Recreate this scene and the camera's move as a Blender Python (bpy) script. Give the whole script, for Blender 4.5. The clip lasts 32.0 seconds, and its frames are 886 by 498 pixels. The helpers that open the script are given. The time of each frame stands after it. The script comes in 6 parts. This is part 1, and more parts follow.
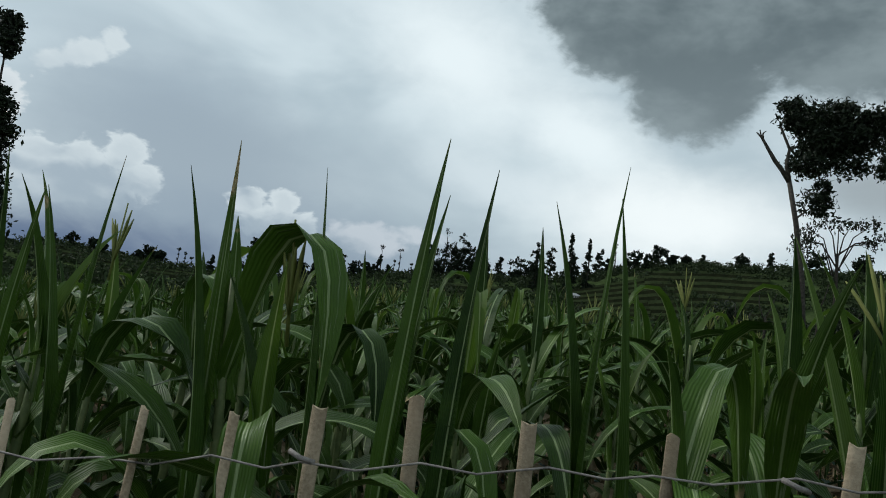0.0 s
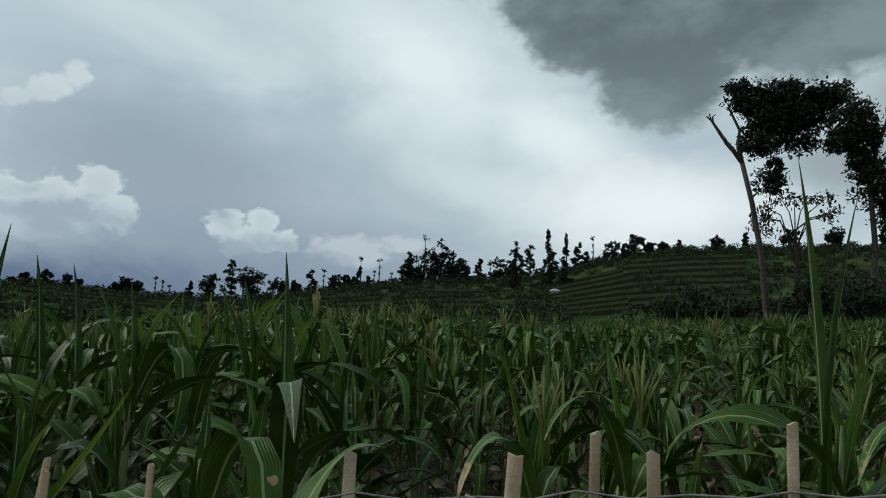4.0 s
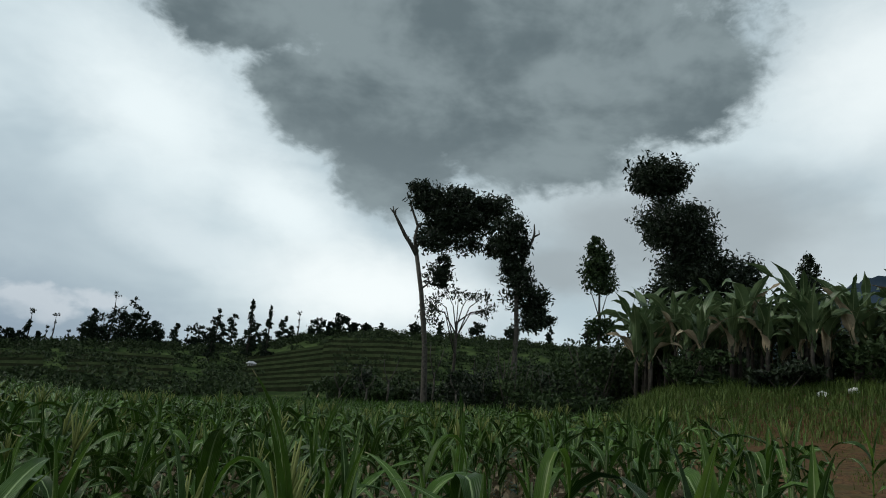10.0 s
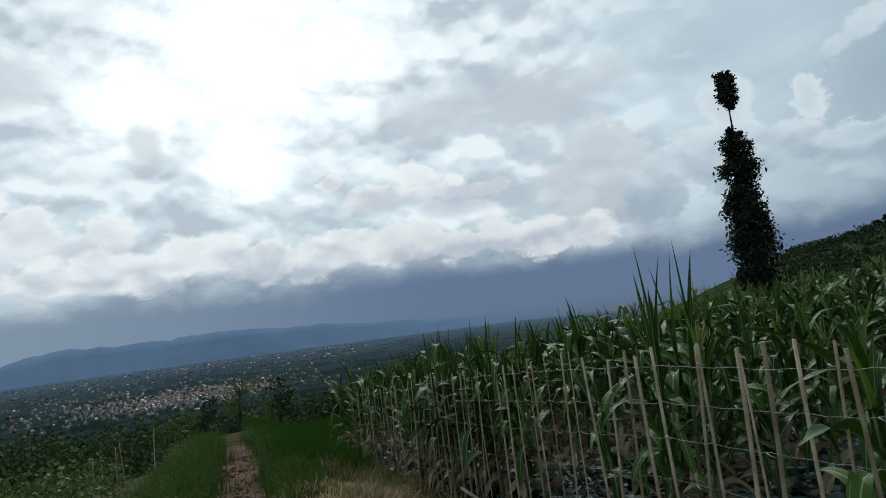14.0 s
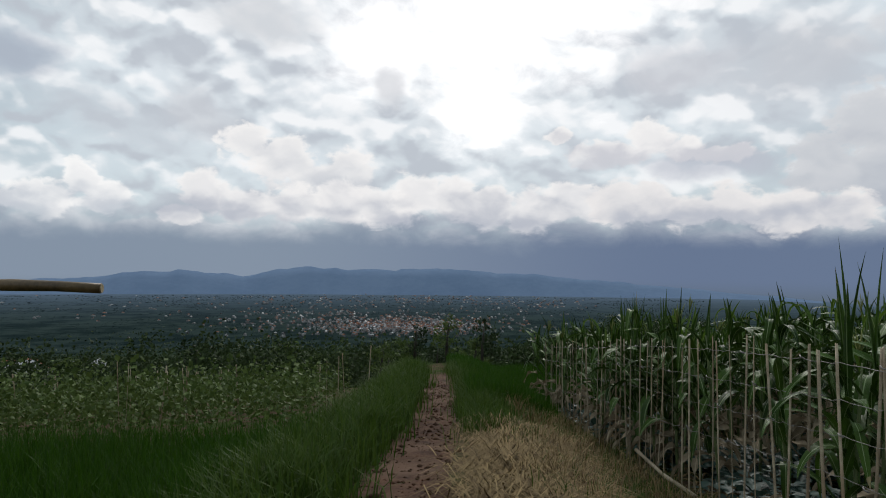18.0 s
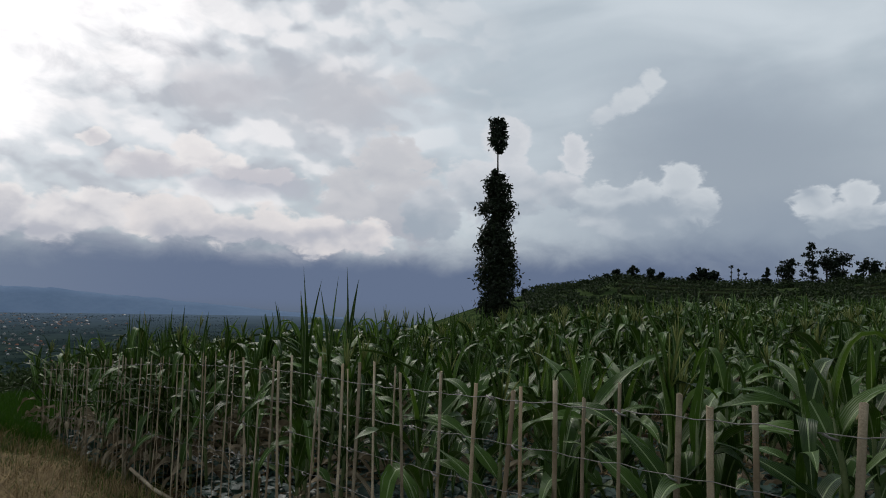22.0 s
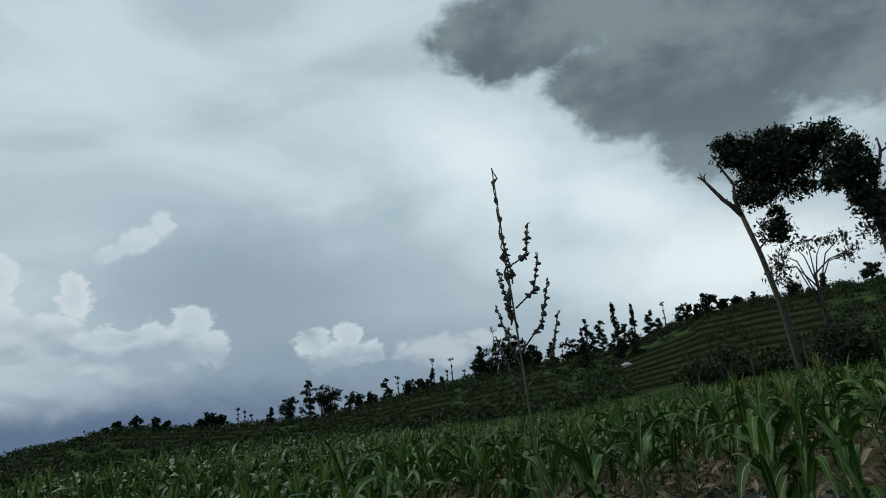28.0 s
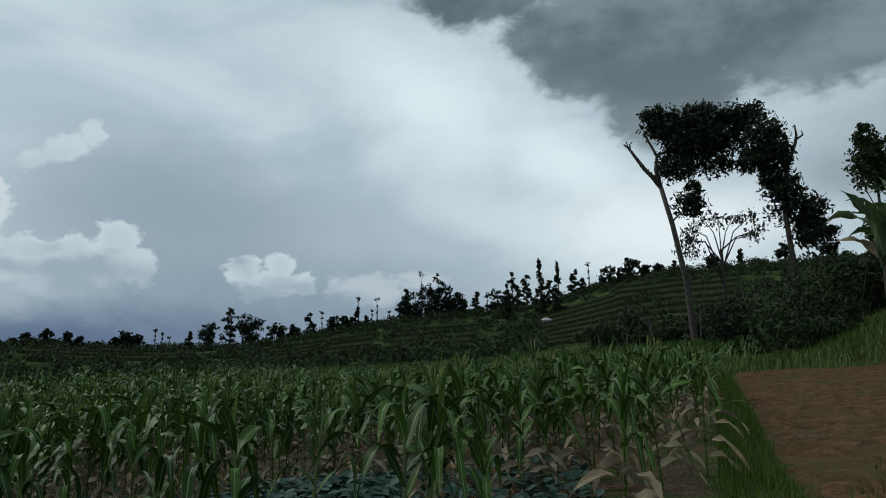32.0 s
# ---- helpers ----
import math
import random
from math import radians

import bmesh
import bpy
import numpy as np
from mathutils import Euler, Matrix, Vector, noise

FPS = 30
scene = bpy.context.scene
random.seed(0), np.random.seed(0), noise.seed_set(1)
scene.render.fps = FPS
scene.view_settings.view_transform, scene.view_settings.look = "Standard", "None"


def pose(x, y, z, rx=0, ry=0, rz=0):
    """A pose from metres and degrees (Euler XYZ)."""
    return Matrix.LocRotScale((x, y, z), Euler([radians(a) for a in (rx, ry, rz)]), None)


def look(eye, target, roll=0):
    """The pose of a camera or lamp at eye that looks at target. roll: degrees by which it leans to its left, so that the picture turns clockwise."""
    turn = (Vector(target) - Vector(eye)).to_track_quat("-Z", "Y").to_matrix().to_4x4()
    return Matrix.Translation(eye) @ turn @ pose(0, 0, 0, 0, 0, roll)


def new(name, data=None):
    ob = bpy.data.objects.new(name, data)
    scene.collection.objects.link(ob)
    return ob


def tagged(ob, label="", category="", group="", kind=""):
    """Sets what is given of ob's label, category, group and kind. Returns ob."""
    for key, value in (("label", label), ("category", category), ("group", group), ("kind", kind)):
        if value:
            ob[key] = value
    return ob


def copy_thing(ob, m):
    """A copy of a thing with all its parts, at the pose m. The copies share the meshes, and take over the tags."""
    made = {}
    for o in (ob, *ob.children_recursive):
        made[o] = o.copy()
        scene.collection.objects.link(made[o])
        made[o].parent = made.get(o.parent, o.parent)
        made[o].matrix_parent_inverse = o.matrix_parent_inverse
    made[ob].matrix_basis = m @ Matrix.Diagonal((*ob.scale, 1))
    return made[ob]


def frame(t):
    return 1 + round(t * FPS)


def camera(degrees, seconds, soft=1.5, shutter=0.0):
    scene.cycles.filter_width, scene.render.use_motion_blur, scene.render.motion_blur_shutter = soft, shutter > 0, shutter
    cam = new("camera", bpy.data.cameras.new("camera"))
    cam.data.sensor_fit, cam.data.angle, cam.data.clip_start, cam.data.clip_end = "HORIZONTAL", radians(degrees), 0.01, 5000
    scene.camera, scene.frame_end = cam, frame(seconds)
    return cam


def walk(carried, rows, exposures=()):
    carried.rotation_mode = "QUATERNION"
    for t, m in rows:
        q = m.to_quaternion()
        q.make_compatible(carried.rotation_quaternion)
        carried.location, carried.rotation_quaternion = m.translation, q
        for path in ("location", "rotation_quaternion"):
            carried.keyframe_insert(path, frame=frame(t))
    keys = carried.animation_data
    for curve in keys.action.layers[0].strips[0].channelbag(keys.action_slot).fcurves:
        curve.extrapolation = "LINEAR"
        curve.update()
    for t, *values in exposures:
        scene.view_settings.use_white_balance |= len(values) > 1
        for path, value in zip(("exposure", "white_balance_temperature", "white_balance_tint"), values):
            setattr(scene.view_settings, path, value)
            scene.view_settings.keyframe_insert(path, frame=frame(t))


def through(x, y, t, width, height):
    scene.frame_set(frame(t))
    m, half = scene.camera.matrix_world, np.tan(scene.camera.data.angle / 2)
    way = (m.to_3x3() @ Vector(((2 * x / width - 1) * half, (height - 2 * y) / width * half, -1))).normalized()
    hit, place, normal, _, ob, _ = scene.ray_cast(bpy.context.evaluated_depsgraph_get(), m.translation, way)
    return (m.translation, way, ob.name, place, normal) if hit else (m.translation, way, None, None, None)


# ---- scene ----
cam = camera(64.5, 32.0, soft=1.0)

# (seconds, x, y, z, heading from +y towards +x, pitch up, roll)
PATH = [
 (0, -0.000, -1.516, 0.627, -6.11, 6.30, 7.76),
 (0.5, 0.231, -1.563, 0.655, -5.32, 9.22, 4.32),
 (1, 0.427, -1.574, 0.682, -6.77, 7.33, 2.37),
 (1.5, 0.635, -1.587, 0.771, -4.44, 7.10, 2.57),
 (2, 0.863, -1.610, 0.761, -2.51, 10.90, 3.62),
 (2.5, 1.249, -1.681, 0.869, -0.14, 8.08, 3.27),
 (3, 1.485, -1.754, 0.899, -1.52, 8.68, 3.75),
 (3.5, 1.972, -1.672, 0.901, -4.02, 7.20, 2.82),
 (4, 2.518, -1.603, 0.924, -4.75, 6.88, 2.80),
 (4.5, 3.079, -1.544, 0.958, -4.43, 7.09, 3.20),
 (5, 3.613, -1.492, 0.995, -3.68, 7.19, 3.80),
 (5.5, 4.073, -1.486, 1.036, -3.11, 6.57, 4.51),
 (6, 4.415, -1.598, 1.075, -3.30, 4.54, 2.39),
 (6.5, 4.740, -1.690, 1.077, -1.59, 5.76, 5.91),
 (7, 5.162, -1.743, 1.099, 0.94, 6.63, 4.86),
 (7.5, 5.542, -1.837, 1.137, 2.32, 8.61, 4.18),
 (8, 5.838, -1.946, 1.150, 5.04, 8.20, 5.90),
 (8.5, 6.425, -1.992, 1.164, 11.47, 8.27, 5.48),
 (9, 6.742, -2.061, 1.176, 16.43, 8.84, 9.45),
 (9.5, 7.323, -2.152, 1.248, 18.34, 11.60, 7.51),
 (10, 7.882, -2.229, 1.292, 17.63, 14.53, 5.30),
 (10.5, 8.209, -2.258, 1.303, 19.90, 12.14, 1.78),
 (11, 8.633, -2.333, 1.316, 19.77, 13.38, 3.47),
 (11.5, 9.045, -2.344, 1.340, 14.67, 9.63, -0.86),
 (12, 9.180, -2.390, 1.395, 1.32, 10.58, -4.81),
 (12.5, 9.000, -2.470, 1.377, -23.62, 9.20, -3.70),
 (13, 8.775, -2.767, 1.319, -42.41, 7.79, -5.83),
 (13.5, 8.805, -2.988, 1.311, -56.71, 7.49, -6.75),
 (14, 8.956, -3.157, 1.297, -68.51, 4.93, -7.24),
 (14.5, 9.031, -3.204, 1.304, -75.21, 3.46, -7.62),
 (15, 9.152, -3.022, 1.358, -82.99, 2.02, -4.12),
 (15.5, 9.244, -2.930, 1.367, -86.90, -0.20, -0.30),
 (16, 9.303, -2.904, 1.367, -87.30, 0.10, -0.10),
 (16.5, 9.345, -2.927, 1.361, -87.30, 0.50, 0.00),
 (17, 9.396, -2.986, 1.340, -87.00, 0.90, 0.00),
 (17.5, 9.475, -3.061, 1.296, -86.71, 1.36, -0.20),
 (18, 9.538, -3.100, 1.306, -86.40, 2.13, 0.55),
 (18.5, 9.628, -3.121, 1.307, -86.57, 2.70, 0.27),
 (19, 9.723, -3.100, 1.299, -86.15, 2.93, -0.24),
 (19.5, 9.871, -3.045, 1.302, -84.77, 2.89, 0.18),
 (20, 9.970, -3.006, 1.317, -82.48, 3.09, 2.28),
 (20.5, 10.000, -2.924, 1.332, -75.60, 3.00, 2.02),
 (21, 10.084, -2.882, 1.333, -66.97, 4.07, 1.92),
 (21.5, 10.191, -2.921, 1.347, -58.40, 4.30, 1.24),
 (22, 10.196, -2.907, 1.355, -50.14, 4.13, 1.47),
 (22.5, 10.323, -2.950, 1.394, -41.43, 5.02, 1.27),
 (23, 10.361, -2.925, 1.408, -36.26, 5.99, -0.21),
 (23.5, 10.407, -2.903, 1.409, -31.19, 4.60, -0.56),
 (24, 10.471, -2.857, 1.416, -26.07, 4.70, -0.87),
 (24.5, 10.535, -2.732, 1.417, -21.14, 5.71, -0.96),
 (25, 10.736, -2.810, 1.457, -16.17, 7.44, -1.92),
 (25.5, 11.016, -2.925, 1.504, -15.77, 8.53, -0.96),
 (26, 11.325, -2.869, 1.554, -15.70, 8.93, -0.29),
 (26.5, 11.335, -2.982, 1.483, -14.33, 11.23, -2.83),
 (27, 11.575, -2.998, 1.488, -12.97, 12.98, -3.40),
 (27.5, 11.915, -2.985, 1.515, -11.80, 14.11, -4.30),
 (28, 12.300, -2.967, 1.551, -11.02, 14.48, -5.20),
 (28.5, 12.670, -2.937, 1.597, -10.86, 13.88, -5.91),
 (29, 12.910, -2.861, 1.618, -11.60, 12.04, -4.84),
 (29.5, 13.160, -2.787, 1.629, -11.84, 13.50, -3.07),
 (30, 13.435, -2.753, 1.653, -9.49, 13.04, -1.68),
 (30.5, 13.735, -2.753, 1.694, -8.30, 12.74, -1.02),
 (31, 14.085, -2.710, 1.681, -8.85, 12.85, -0.49),
 (31.5, 14.430, -2.552, 1.707, -7.57, 8.74, -0.09),
 (32, 14.765, -2.372, 1.735, -6.16, 9.59, -0.57),
]
EXPOSURES = [(0, 0.03, 6380, 7), (1, 0.0, 6380, 7), (2, -0.2, 6280, 6), (3, -0.15, 6300, 6), (6, -0.04, 6380, 7), (8, -0.05, 6380, 7), (9, 0.08, 6450, 7), (11, 0.03, 6420, 7), (13, -0.03, 6050, 5), (14, -0.03, 6100, 5), (16, 0.0, 6480, 11), (20, -0.05, 6500, 12), (21, -0.16, 6560, 14), (22.5, -0.14, 6520, 13), (24, -0.03, 6250, 6), (26, -0.05, 6250, 6), (29, -0.15, 6200, 5), (32, -0.15, 6200, 5)]
walk(cam, [(t, look((x, y, z), (x + math.sin(radians(h)) * math.cos(radians(p)), y + math.cos(radians(h)) * math.cos(radians(p)), z + math.sin(radians(p))), r)) for t, x, y, z, h, p, r in PATH], EXPOSURES)

# ---- sky, sun ----
SUN_AZ, SUN_EL = -72.0, 38.0      # degrees; azimuth from +y towards +x


class Nodes:
    """Short-hand for building node trees."""

    def __init__(self, tree):
        self.tree = tree
        tree.nodes.clear()

    def add(self, kind, props=(), **sockets):
        n = self.tree.nodes.new(kind)
        for key, value in dict(props).items():
            setattr_plain(n, key, value)
        for key, value in sockets.items():
            self.put(n.inputs[key.replace("_", " ")] if not key.startswith("i") or not key[1:].isdigit() else n.inputs[int(key[1:])], value)
        return n

    def put(self, socket, value):
        if isinstance(value, bpy.types.NodeSocket):
            self.tree.links.new(value, socket)
        else:
            socket.default_value = value

    def math(self, op, a, b=0.0, c=0.0, clamp=False):
        n = self.tree.nodes.new("ShaderNodeMath")
        n.operation, n.use_clamp = op, clamp
        for i, v in enumerate((a, b, c)):
            self.put(n.inputs[i], v)
        return n.outputs[0]

    def noise(self, vec, scale, detail=4.0, rough=0.55, distort=0.0):
        n = self.tree.nodes.new("ShaderNodeTexNoise")
        self.put(n.inputs["Vector"], vec)
        n.inputs["Scale"].default_value, n.inputs["Detail"].default_value = scale, detail
        n.inputs["Roughness"].default_value, n.inputs["Distortion"].default_value = rough, distort
        return n.outputs["Fac"]

    def smooth(self, v, lo, hi):
        n = self.tree.nodes.new("ShaderNodeMapRange")
        n.interpolation_type = "SMOOTHSTEP"
        self.put(n.inputs["Value"], v)
        self.put(n.inputs["From Min"], lo)
        self.put(n.inputs["From Max"], hi)
        return n.outputs["Result"]

    def mix(self, fac, a, b):
        n = self.tree.nodes.new("ShaderNodeMix")
        n.data_type = "RGBA"
        self.put(n.inputs[0], fac)
        for s, v in ((n.inputs[6], a), (n.inputs[7], b)):
            self.put(s, (*v, 1.0) if isinstance(v, tuple) and len(v) == 3 else v)
        return n.outputs[2]


def setattr_plain(n, key, value):
    if key == "operation":
        n.operation = value
    elif key == "sky_type":
        n.sky_type = value


world = bpy.data.worlds.new("sky")
scene.world = world
world.use_nodes = True
W = Nodes(world.node_tree)
coord = world.node_tree.nodes.new("ShaderNodeTexCoord").outputs["Generated"]
sep = W.add("ShaderNodeSeparateXYZ", Vector=coord)
az = W.math("MULTIPLY", W.math("ARCTAN2", sep.outputs[0], sep.outputs[1]), 57.2958)
el = W.math("MULTIPLY", W.math("ARCSINE", sep.outputs[2]), 57.2958)
# billow noise in degrees, stretched a little along the horizon
flat = W.add("ShaderNodeCombineXYZ", X=W.math("MULTIPLY", az, 0.075), Y=W.math("MULTIPLY", el, 0.115), Z=0.0).outputs[0]
n_big = W.math("SUBTRACT", W.noise(flat, 0.9, 5, 0.55), 0.5)
n_mid = W.math("SUBTRACT", W.noise(flat, 3.2, 5, 0.6, 0.4), 0.5)
n_puff = W.math("SUBTRACT", W.noise(flat, 7.5, 4, 0.55, 0.6), 0.5)


warp_a = W.math("MULTIPLY", W.math("SUBTRACT", W.noise(flat, 2.1, 4, 0.6), 0.5), 9.0)
warp_e = W.math("MULTIPLY", W.math("SUBTRACT", W.noise(W.add("ShaderNodeVectorMath", {"operation": "ADD"}, i0=flat, i1=(3.7, 9.1, 2.0)).outputs[0], 2.3, 4, 0.6), 0.5), 5.5)

sky = world.node_tree.nodes.new("ShaderNodeTexSky")
sky.sky_type, sky.sun_disc = "NISHITA", False
sky.sun_elevation, sky.sun_rotation = radians(SUN_EL), radians(SUN_AZ)
clear = W.add("ShaderNodeVectorMath", {"operation": "SCALE"}, i0=sky.outputs[0], i3=0.10).outputs[0]
# puffy relief: rounded cells, lit from above on the sun's side
def cells(vec, scale, detail=3.0):
    n = world.node_tree.nodes.new("ShaderNodeTexVoronoi")
    n.feature = "SMOOTH_F1"
    W.put(n.inputs["Vector"], vec)
    n.inputs["Scale"].default_value, n.inputs["Detail"].default_value = scale, detail
    n.inputs["Roughness"].default_value, n.inputs["Smoothness"].default_value = 0.5, 0.35
    return n.outputs["Distance"]


def shifted(vec, d):
    return W.add("ShaderNodeVectorMath", {"operation": "ADD"}, i0=vec, i1=d).outputs[0]


wob = W.add("ShaderNodeVectorMath", {"operation": "ADD"}, i0=flat, i1=W.add("ShaderNodeCombineXYZ", X=W.math("MULTIPLY", warp_a, 0.03), Y=W.math("MULTIPLY", warp_e, 0.05), Z=0.0).outputs[0]).outputs[0]
relief = W.math("SUBTRACT", cells(shifted(wob, (0.02, 0.11, 0.0)), 1.9, 2.0), cells(wob, 1.9, 2.0))
fine_relief = W.math("SUBTRACT", cells(shifted(wob, (0.005, 0.05, 0.0)), 5.0, 2.0), cells(wob, 5.0, 2.0))
relief = W.math("ADD", relief, W.math("MULTIPLY", fine_relief, 0.18))

# even veil of high cloud over the clear sky, in broad soft waves
broad = W.noise(W.add("ShaderNodeCombineXYZ", X=W.math("MULTIPLY", az, 0.03), Y=W.math("MULTIPLY", el, 0.08), Z=0.0).outputs[0], 1.5, 4, 0.5, 0.5)
veil = W.mix(W.smooth(W.math("ADD", broad, W.math("MULTIPLY", n_mid, 0.06)), 0.34, 0.66), (0.47, 0.56, 0.61), (0.66, 0.75, 0.79))
col = W.mix(0.92, clear, veil)
# clouds in degrees: (azimuth, elevation) bent a little by the billows
warped = W.add("ShaderNodeCombineXYZ", X=W.math("ADD", az, W.math("MULTIPLY", warp_a, 0.42)), Y=W.math("ADD", el, W.math("MULTIPLY", warp_e, 0.42)), Z=0.0).outputs[0]


def after(col):
    """The place in the sky, taken up only once the layers below are mixed."""
    return W.add("ShaderNodeVectorMath", {"operation": "MULTIPLY_ADD"}, i0=col, i1=(1e-6, 1e-6, 1e-6), i2=warped).outputs[0]


def spot(where, a, e, wa, we, tilt=0.0):
    """Distance from a cloud's middle, 1 at its rim, and the place inside it."""
    n = world.node_tree.nodes.new("ShaderNodeMapping")
    n.vector_type = "TEXTURE"
    W.put(n.inputs["Vector"], where)
    n.inputs["Location"].default_value = (a, e, 0)
    n.inputs["Rotation"].default_value = (0, 0, radians(tilt))
    n.inputs["Scale"].default_value = (wa, we, 1)
    return W.add("ShaderNodeVectorMath", {"operation": "LENGTH"}, i0=n.outputs[0]).outputs["Value"]


def haze(col, places, tint, amount, soft=0.9, bump=0.25):
    """Soft patches of one tone."""
    r, where = None, after(col)
    for q in places:
        d = spot(where, *q)
        r = d if r is None else W.math("SMOOTH_MIN", r, d, 0.3)
    m = W.smooth(W.math("ADD", W.math("SUBTRACT", 1.0, r), W.math("MULTIPLY", n_mid, bump)), -0.1, soft)
    return W.mix(W.math("MULTIPLY", m, amount), col, tint)


# the lit part of the deck round the hidden sun
col = haze(col, [(-88, 24, 42, 24)], (0.80, 0.84, 0.87), 0.9)
# blue-grey depth between the heaps
col = haze(col, [(-28, 11.5, 14, 9, -20)], (0.31, 0.38, 0.455), 0.85)
col = haze(col, [(-25, 9.0, 31, 9)], (0.34, 0.41, 0.475), 0.75)
col = haze(col, [(-20, 4.8, 30, 4.8)], (0.28, 0.35, 0.43), 0.85, 0.8)
col = haze(col, [(-60, 15, 9, 6)], (0.50, 0.53, 0.58), 0.6)
# bright rim along the dark cloud and the gap under it
col = haze(col, [(-7, 21.5, 12, 6.5, -30), (4, 16.5, 10, 4.6, -25)], (0.84, 0.91, 0.94), 0.9)
col = haze(col, [(12, 10.5, 15, 5.0)], (0.93, 0.97, 0.98), 0.9)
col = haze(col, [(-3, 12.5, 9, 2.6, -12)], (0.76, 0.83, 0.87), 0.5, 0.9, 0.6)
col = haze(col, [(53, 27, 12, 9)], (0.88, 0.93, 0.95), 0.85)
# grey shelf under the rain cloud towards the mountain
col = haze(col, [(37, 16.5, 17, 6.5), (28, 13.5, 8, 3.0)], (0.34, 0.385, 0.415), 0.9, 0.7)
col = haze(col, [(50, 14, 9, 3.5)], (0.52, 0.58, 0.62), 0.7)
# heaped deck towards the sun: grey hollows, white tops
sunny = W.smooth(W.math("MULTIPLY", az, -1.0), 40.0, 66.0)
hollow = W.smooth(W.math("ADD", W.math("MULTIPLY", relief, -1.0), W.math("MULTIPLY", n_big, 0.5)), -0.02, 0.26)
col = W.mix(W.math("MULTIPLY", hollow, W.math("MULTIPLY", sunny, 0.85)), col, (0.49, 0.535, 0.59))
lit = W.smooth(W.math("ADD", relief, W.math("MULTIPLY", n_mid, 0.25)), -0.02, 0.26)
col = W.mix(W.math("MULTIPLY", lit, W.math("MULTIPLY", sunny, 0.7)), col, (0.99, 1.0, 1.0))
# brightest where the sun stands behind the cloud
col = haze(col, [(-82, 21, 15, 9), (-83, 14, 5, 5), (-92, 18, 6, 5)], (1.35, 1.35, 1.33), 0.95, 1.0, 1.3)
# grey undersides standing before it
for place, tone_g, amount in (((-101, 19.5, 6.0, 2.2), (0.62, 0.65, 0.68), 0.75), ((-90.8, 15.2, 1.6, 2.2), (0.66, 0.68, 0.71), 0.8), ((-105.5, 12.6, 4.0, 2.2, -20), (0.58, 0.61, 0.65), 0.7), ((-118.5, 15.2, 3.6, 2.4), (0.40, 0.46, 0.54), 0.85), ((-111, 11.0, 6.0, 2.0, -15), (0.55, 0.60, 0.65), 0.6), ((-68, 16.0, 6.0, 2.6), (0.60, 0.62, 0.66), 0.7), ((-66, 8.6, 6.0, 1.3), (0.50, 0.53, 0.60), 0.7), ((-59, 16.0, 5.5, 3.0), (0.55, 0.58, 0.62), 0.6)):
    col = haze(col, [place], tone_g, amount, 0.7, 0.9)
# bluish rain-dark band low over the plain, ending towards the hill
band_top = W.math("ADD", 3.6, W.math("ADD", W.math("MULTIPLY", n_mid, 2.4), W.math("MULTIPLY", n_big, 3.0)))
low = W.smooth(W.math("SUBTRACT", band_top, el), -2.4, 1.6)
side = W.math("MULTIPLY", W.smooth(az, -150.0, -118.0), W.smooth(W.math("MULTIPLY", az, -1.0), 2.0, 34.0))
deep = W.mix(W.smooth(az, -104.0, -66.0), (0.23, 0.29, 0.37), (0.135, 0.185, 0.285))
col = W.mix(W.math("MULTIPLY", low, W.math("MAXIMUM", side, 0.15)), col, deep)
bumps = W.math("ADD", W.math("MULTIPLY", n_mid, 0.5), W.math("MULTIPLY", n_puff, 0.75))
fine_puff = W.math("SUBTRACT", W.noise(flat, 17.0, 3, 0.55, 0.4), 0.5)
bumps = W.math("ADD", bumps, W.math("MULTIPLY", fine_puff, 0.30))


def heap(col, heads, base_el, tops, base, soft=0.30, amount=0.92):
    """A cumulus: round heads joined, sharp bright tops, fading into grey at its foot."""
    r, where = None, after(col)
    high = W.add("ShaderNodeSeparateXYZ", Vector=where).outputs[1]
    for q in heads:
        d = spot(where, *q)
        r = d if r is None else W.math("SMOOTH_MIN", r, d, 0.12)
    body = W.math("ADD", W.math("SUBTRACT", 1.0, r), W.math("MULTIPLY", bumps, 1.25))
    m = W.smooth(body, 0.0, soft)
    rise = W.smooth(W.math("ADD", high, W.math("MULTIPLY", n_mid, 2.2)), base_el - 1.0, base_el + 1.8)
    height = max(q[1] + q[3] for q in heads)
    up = W.smooth(W.math("ADD", W.math("ADD", high, W.math("MULTIPLY", relief, 6.0)), W.math("MULTIPLY", n_puff, 3.0)), base_el + 0.2, base_el + 0.75 * (height - base_el))
    edge = W.smooth(W.math("SUBTRACT", 0.75, body), 0.0, 0.7)
    tint = W.mix(W.math("MULTIPLY", up, W.math("ADD", 0.72, W.math("MULTIPLY", edge, 0.28))), base, tops)
    return W.mix(W.math("MULTIPLY", W.math("MULTIPLY", m, rise), amount), col, tint)


COOL, COOL_B = (0.66, 0.725, 0.76), (0.37, 0.445, 0.515)
WARM, WARM_B = (0.93, 0.92, 0.90), (0.50, 0.53, 0.59)
GREY, GREY_B = (0.66, 0.68, 0.70), (0.43, 0.47, 0.53)
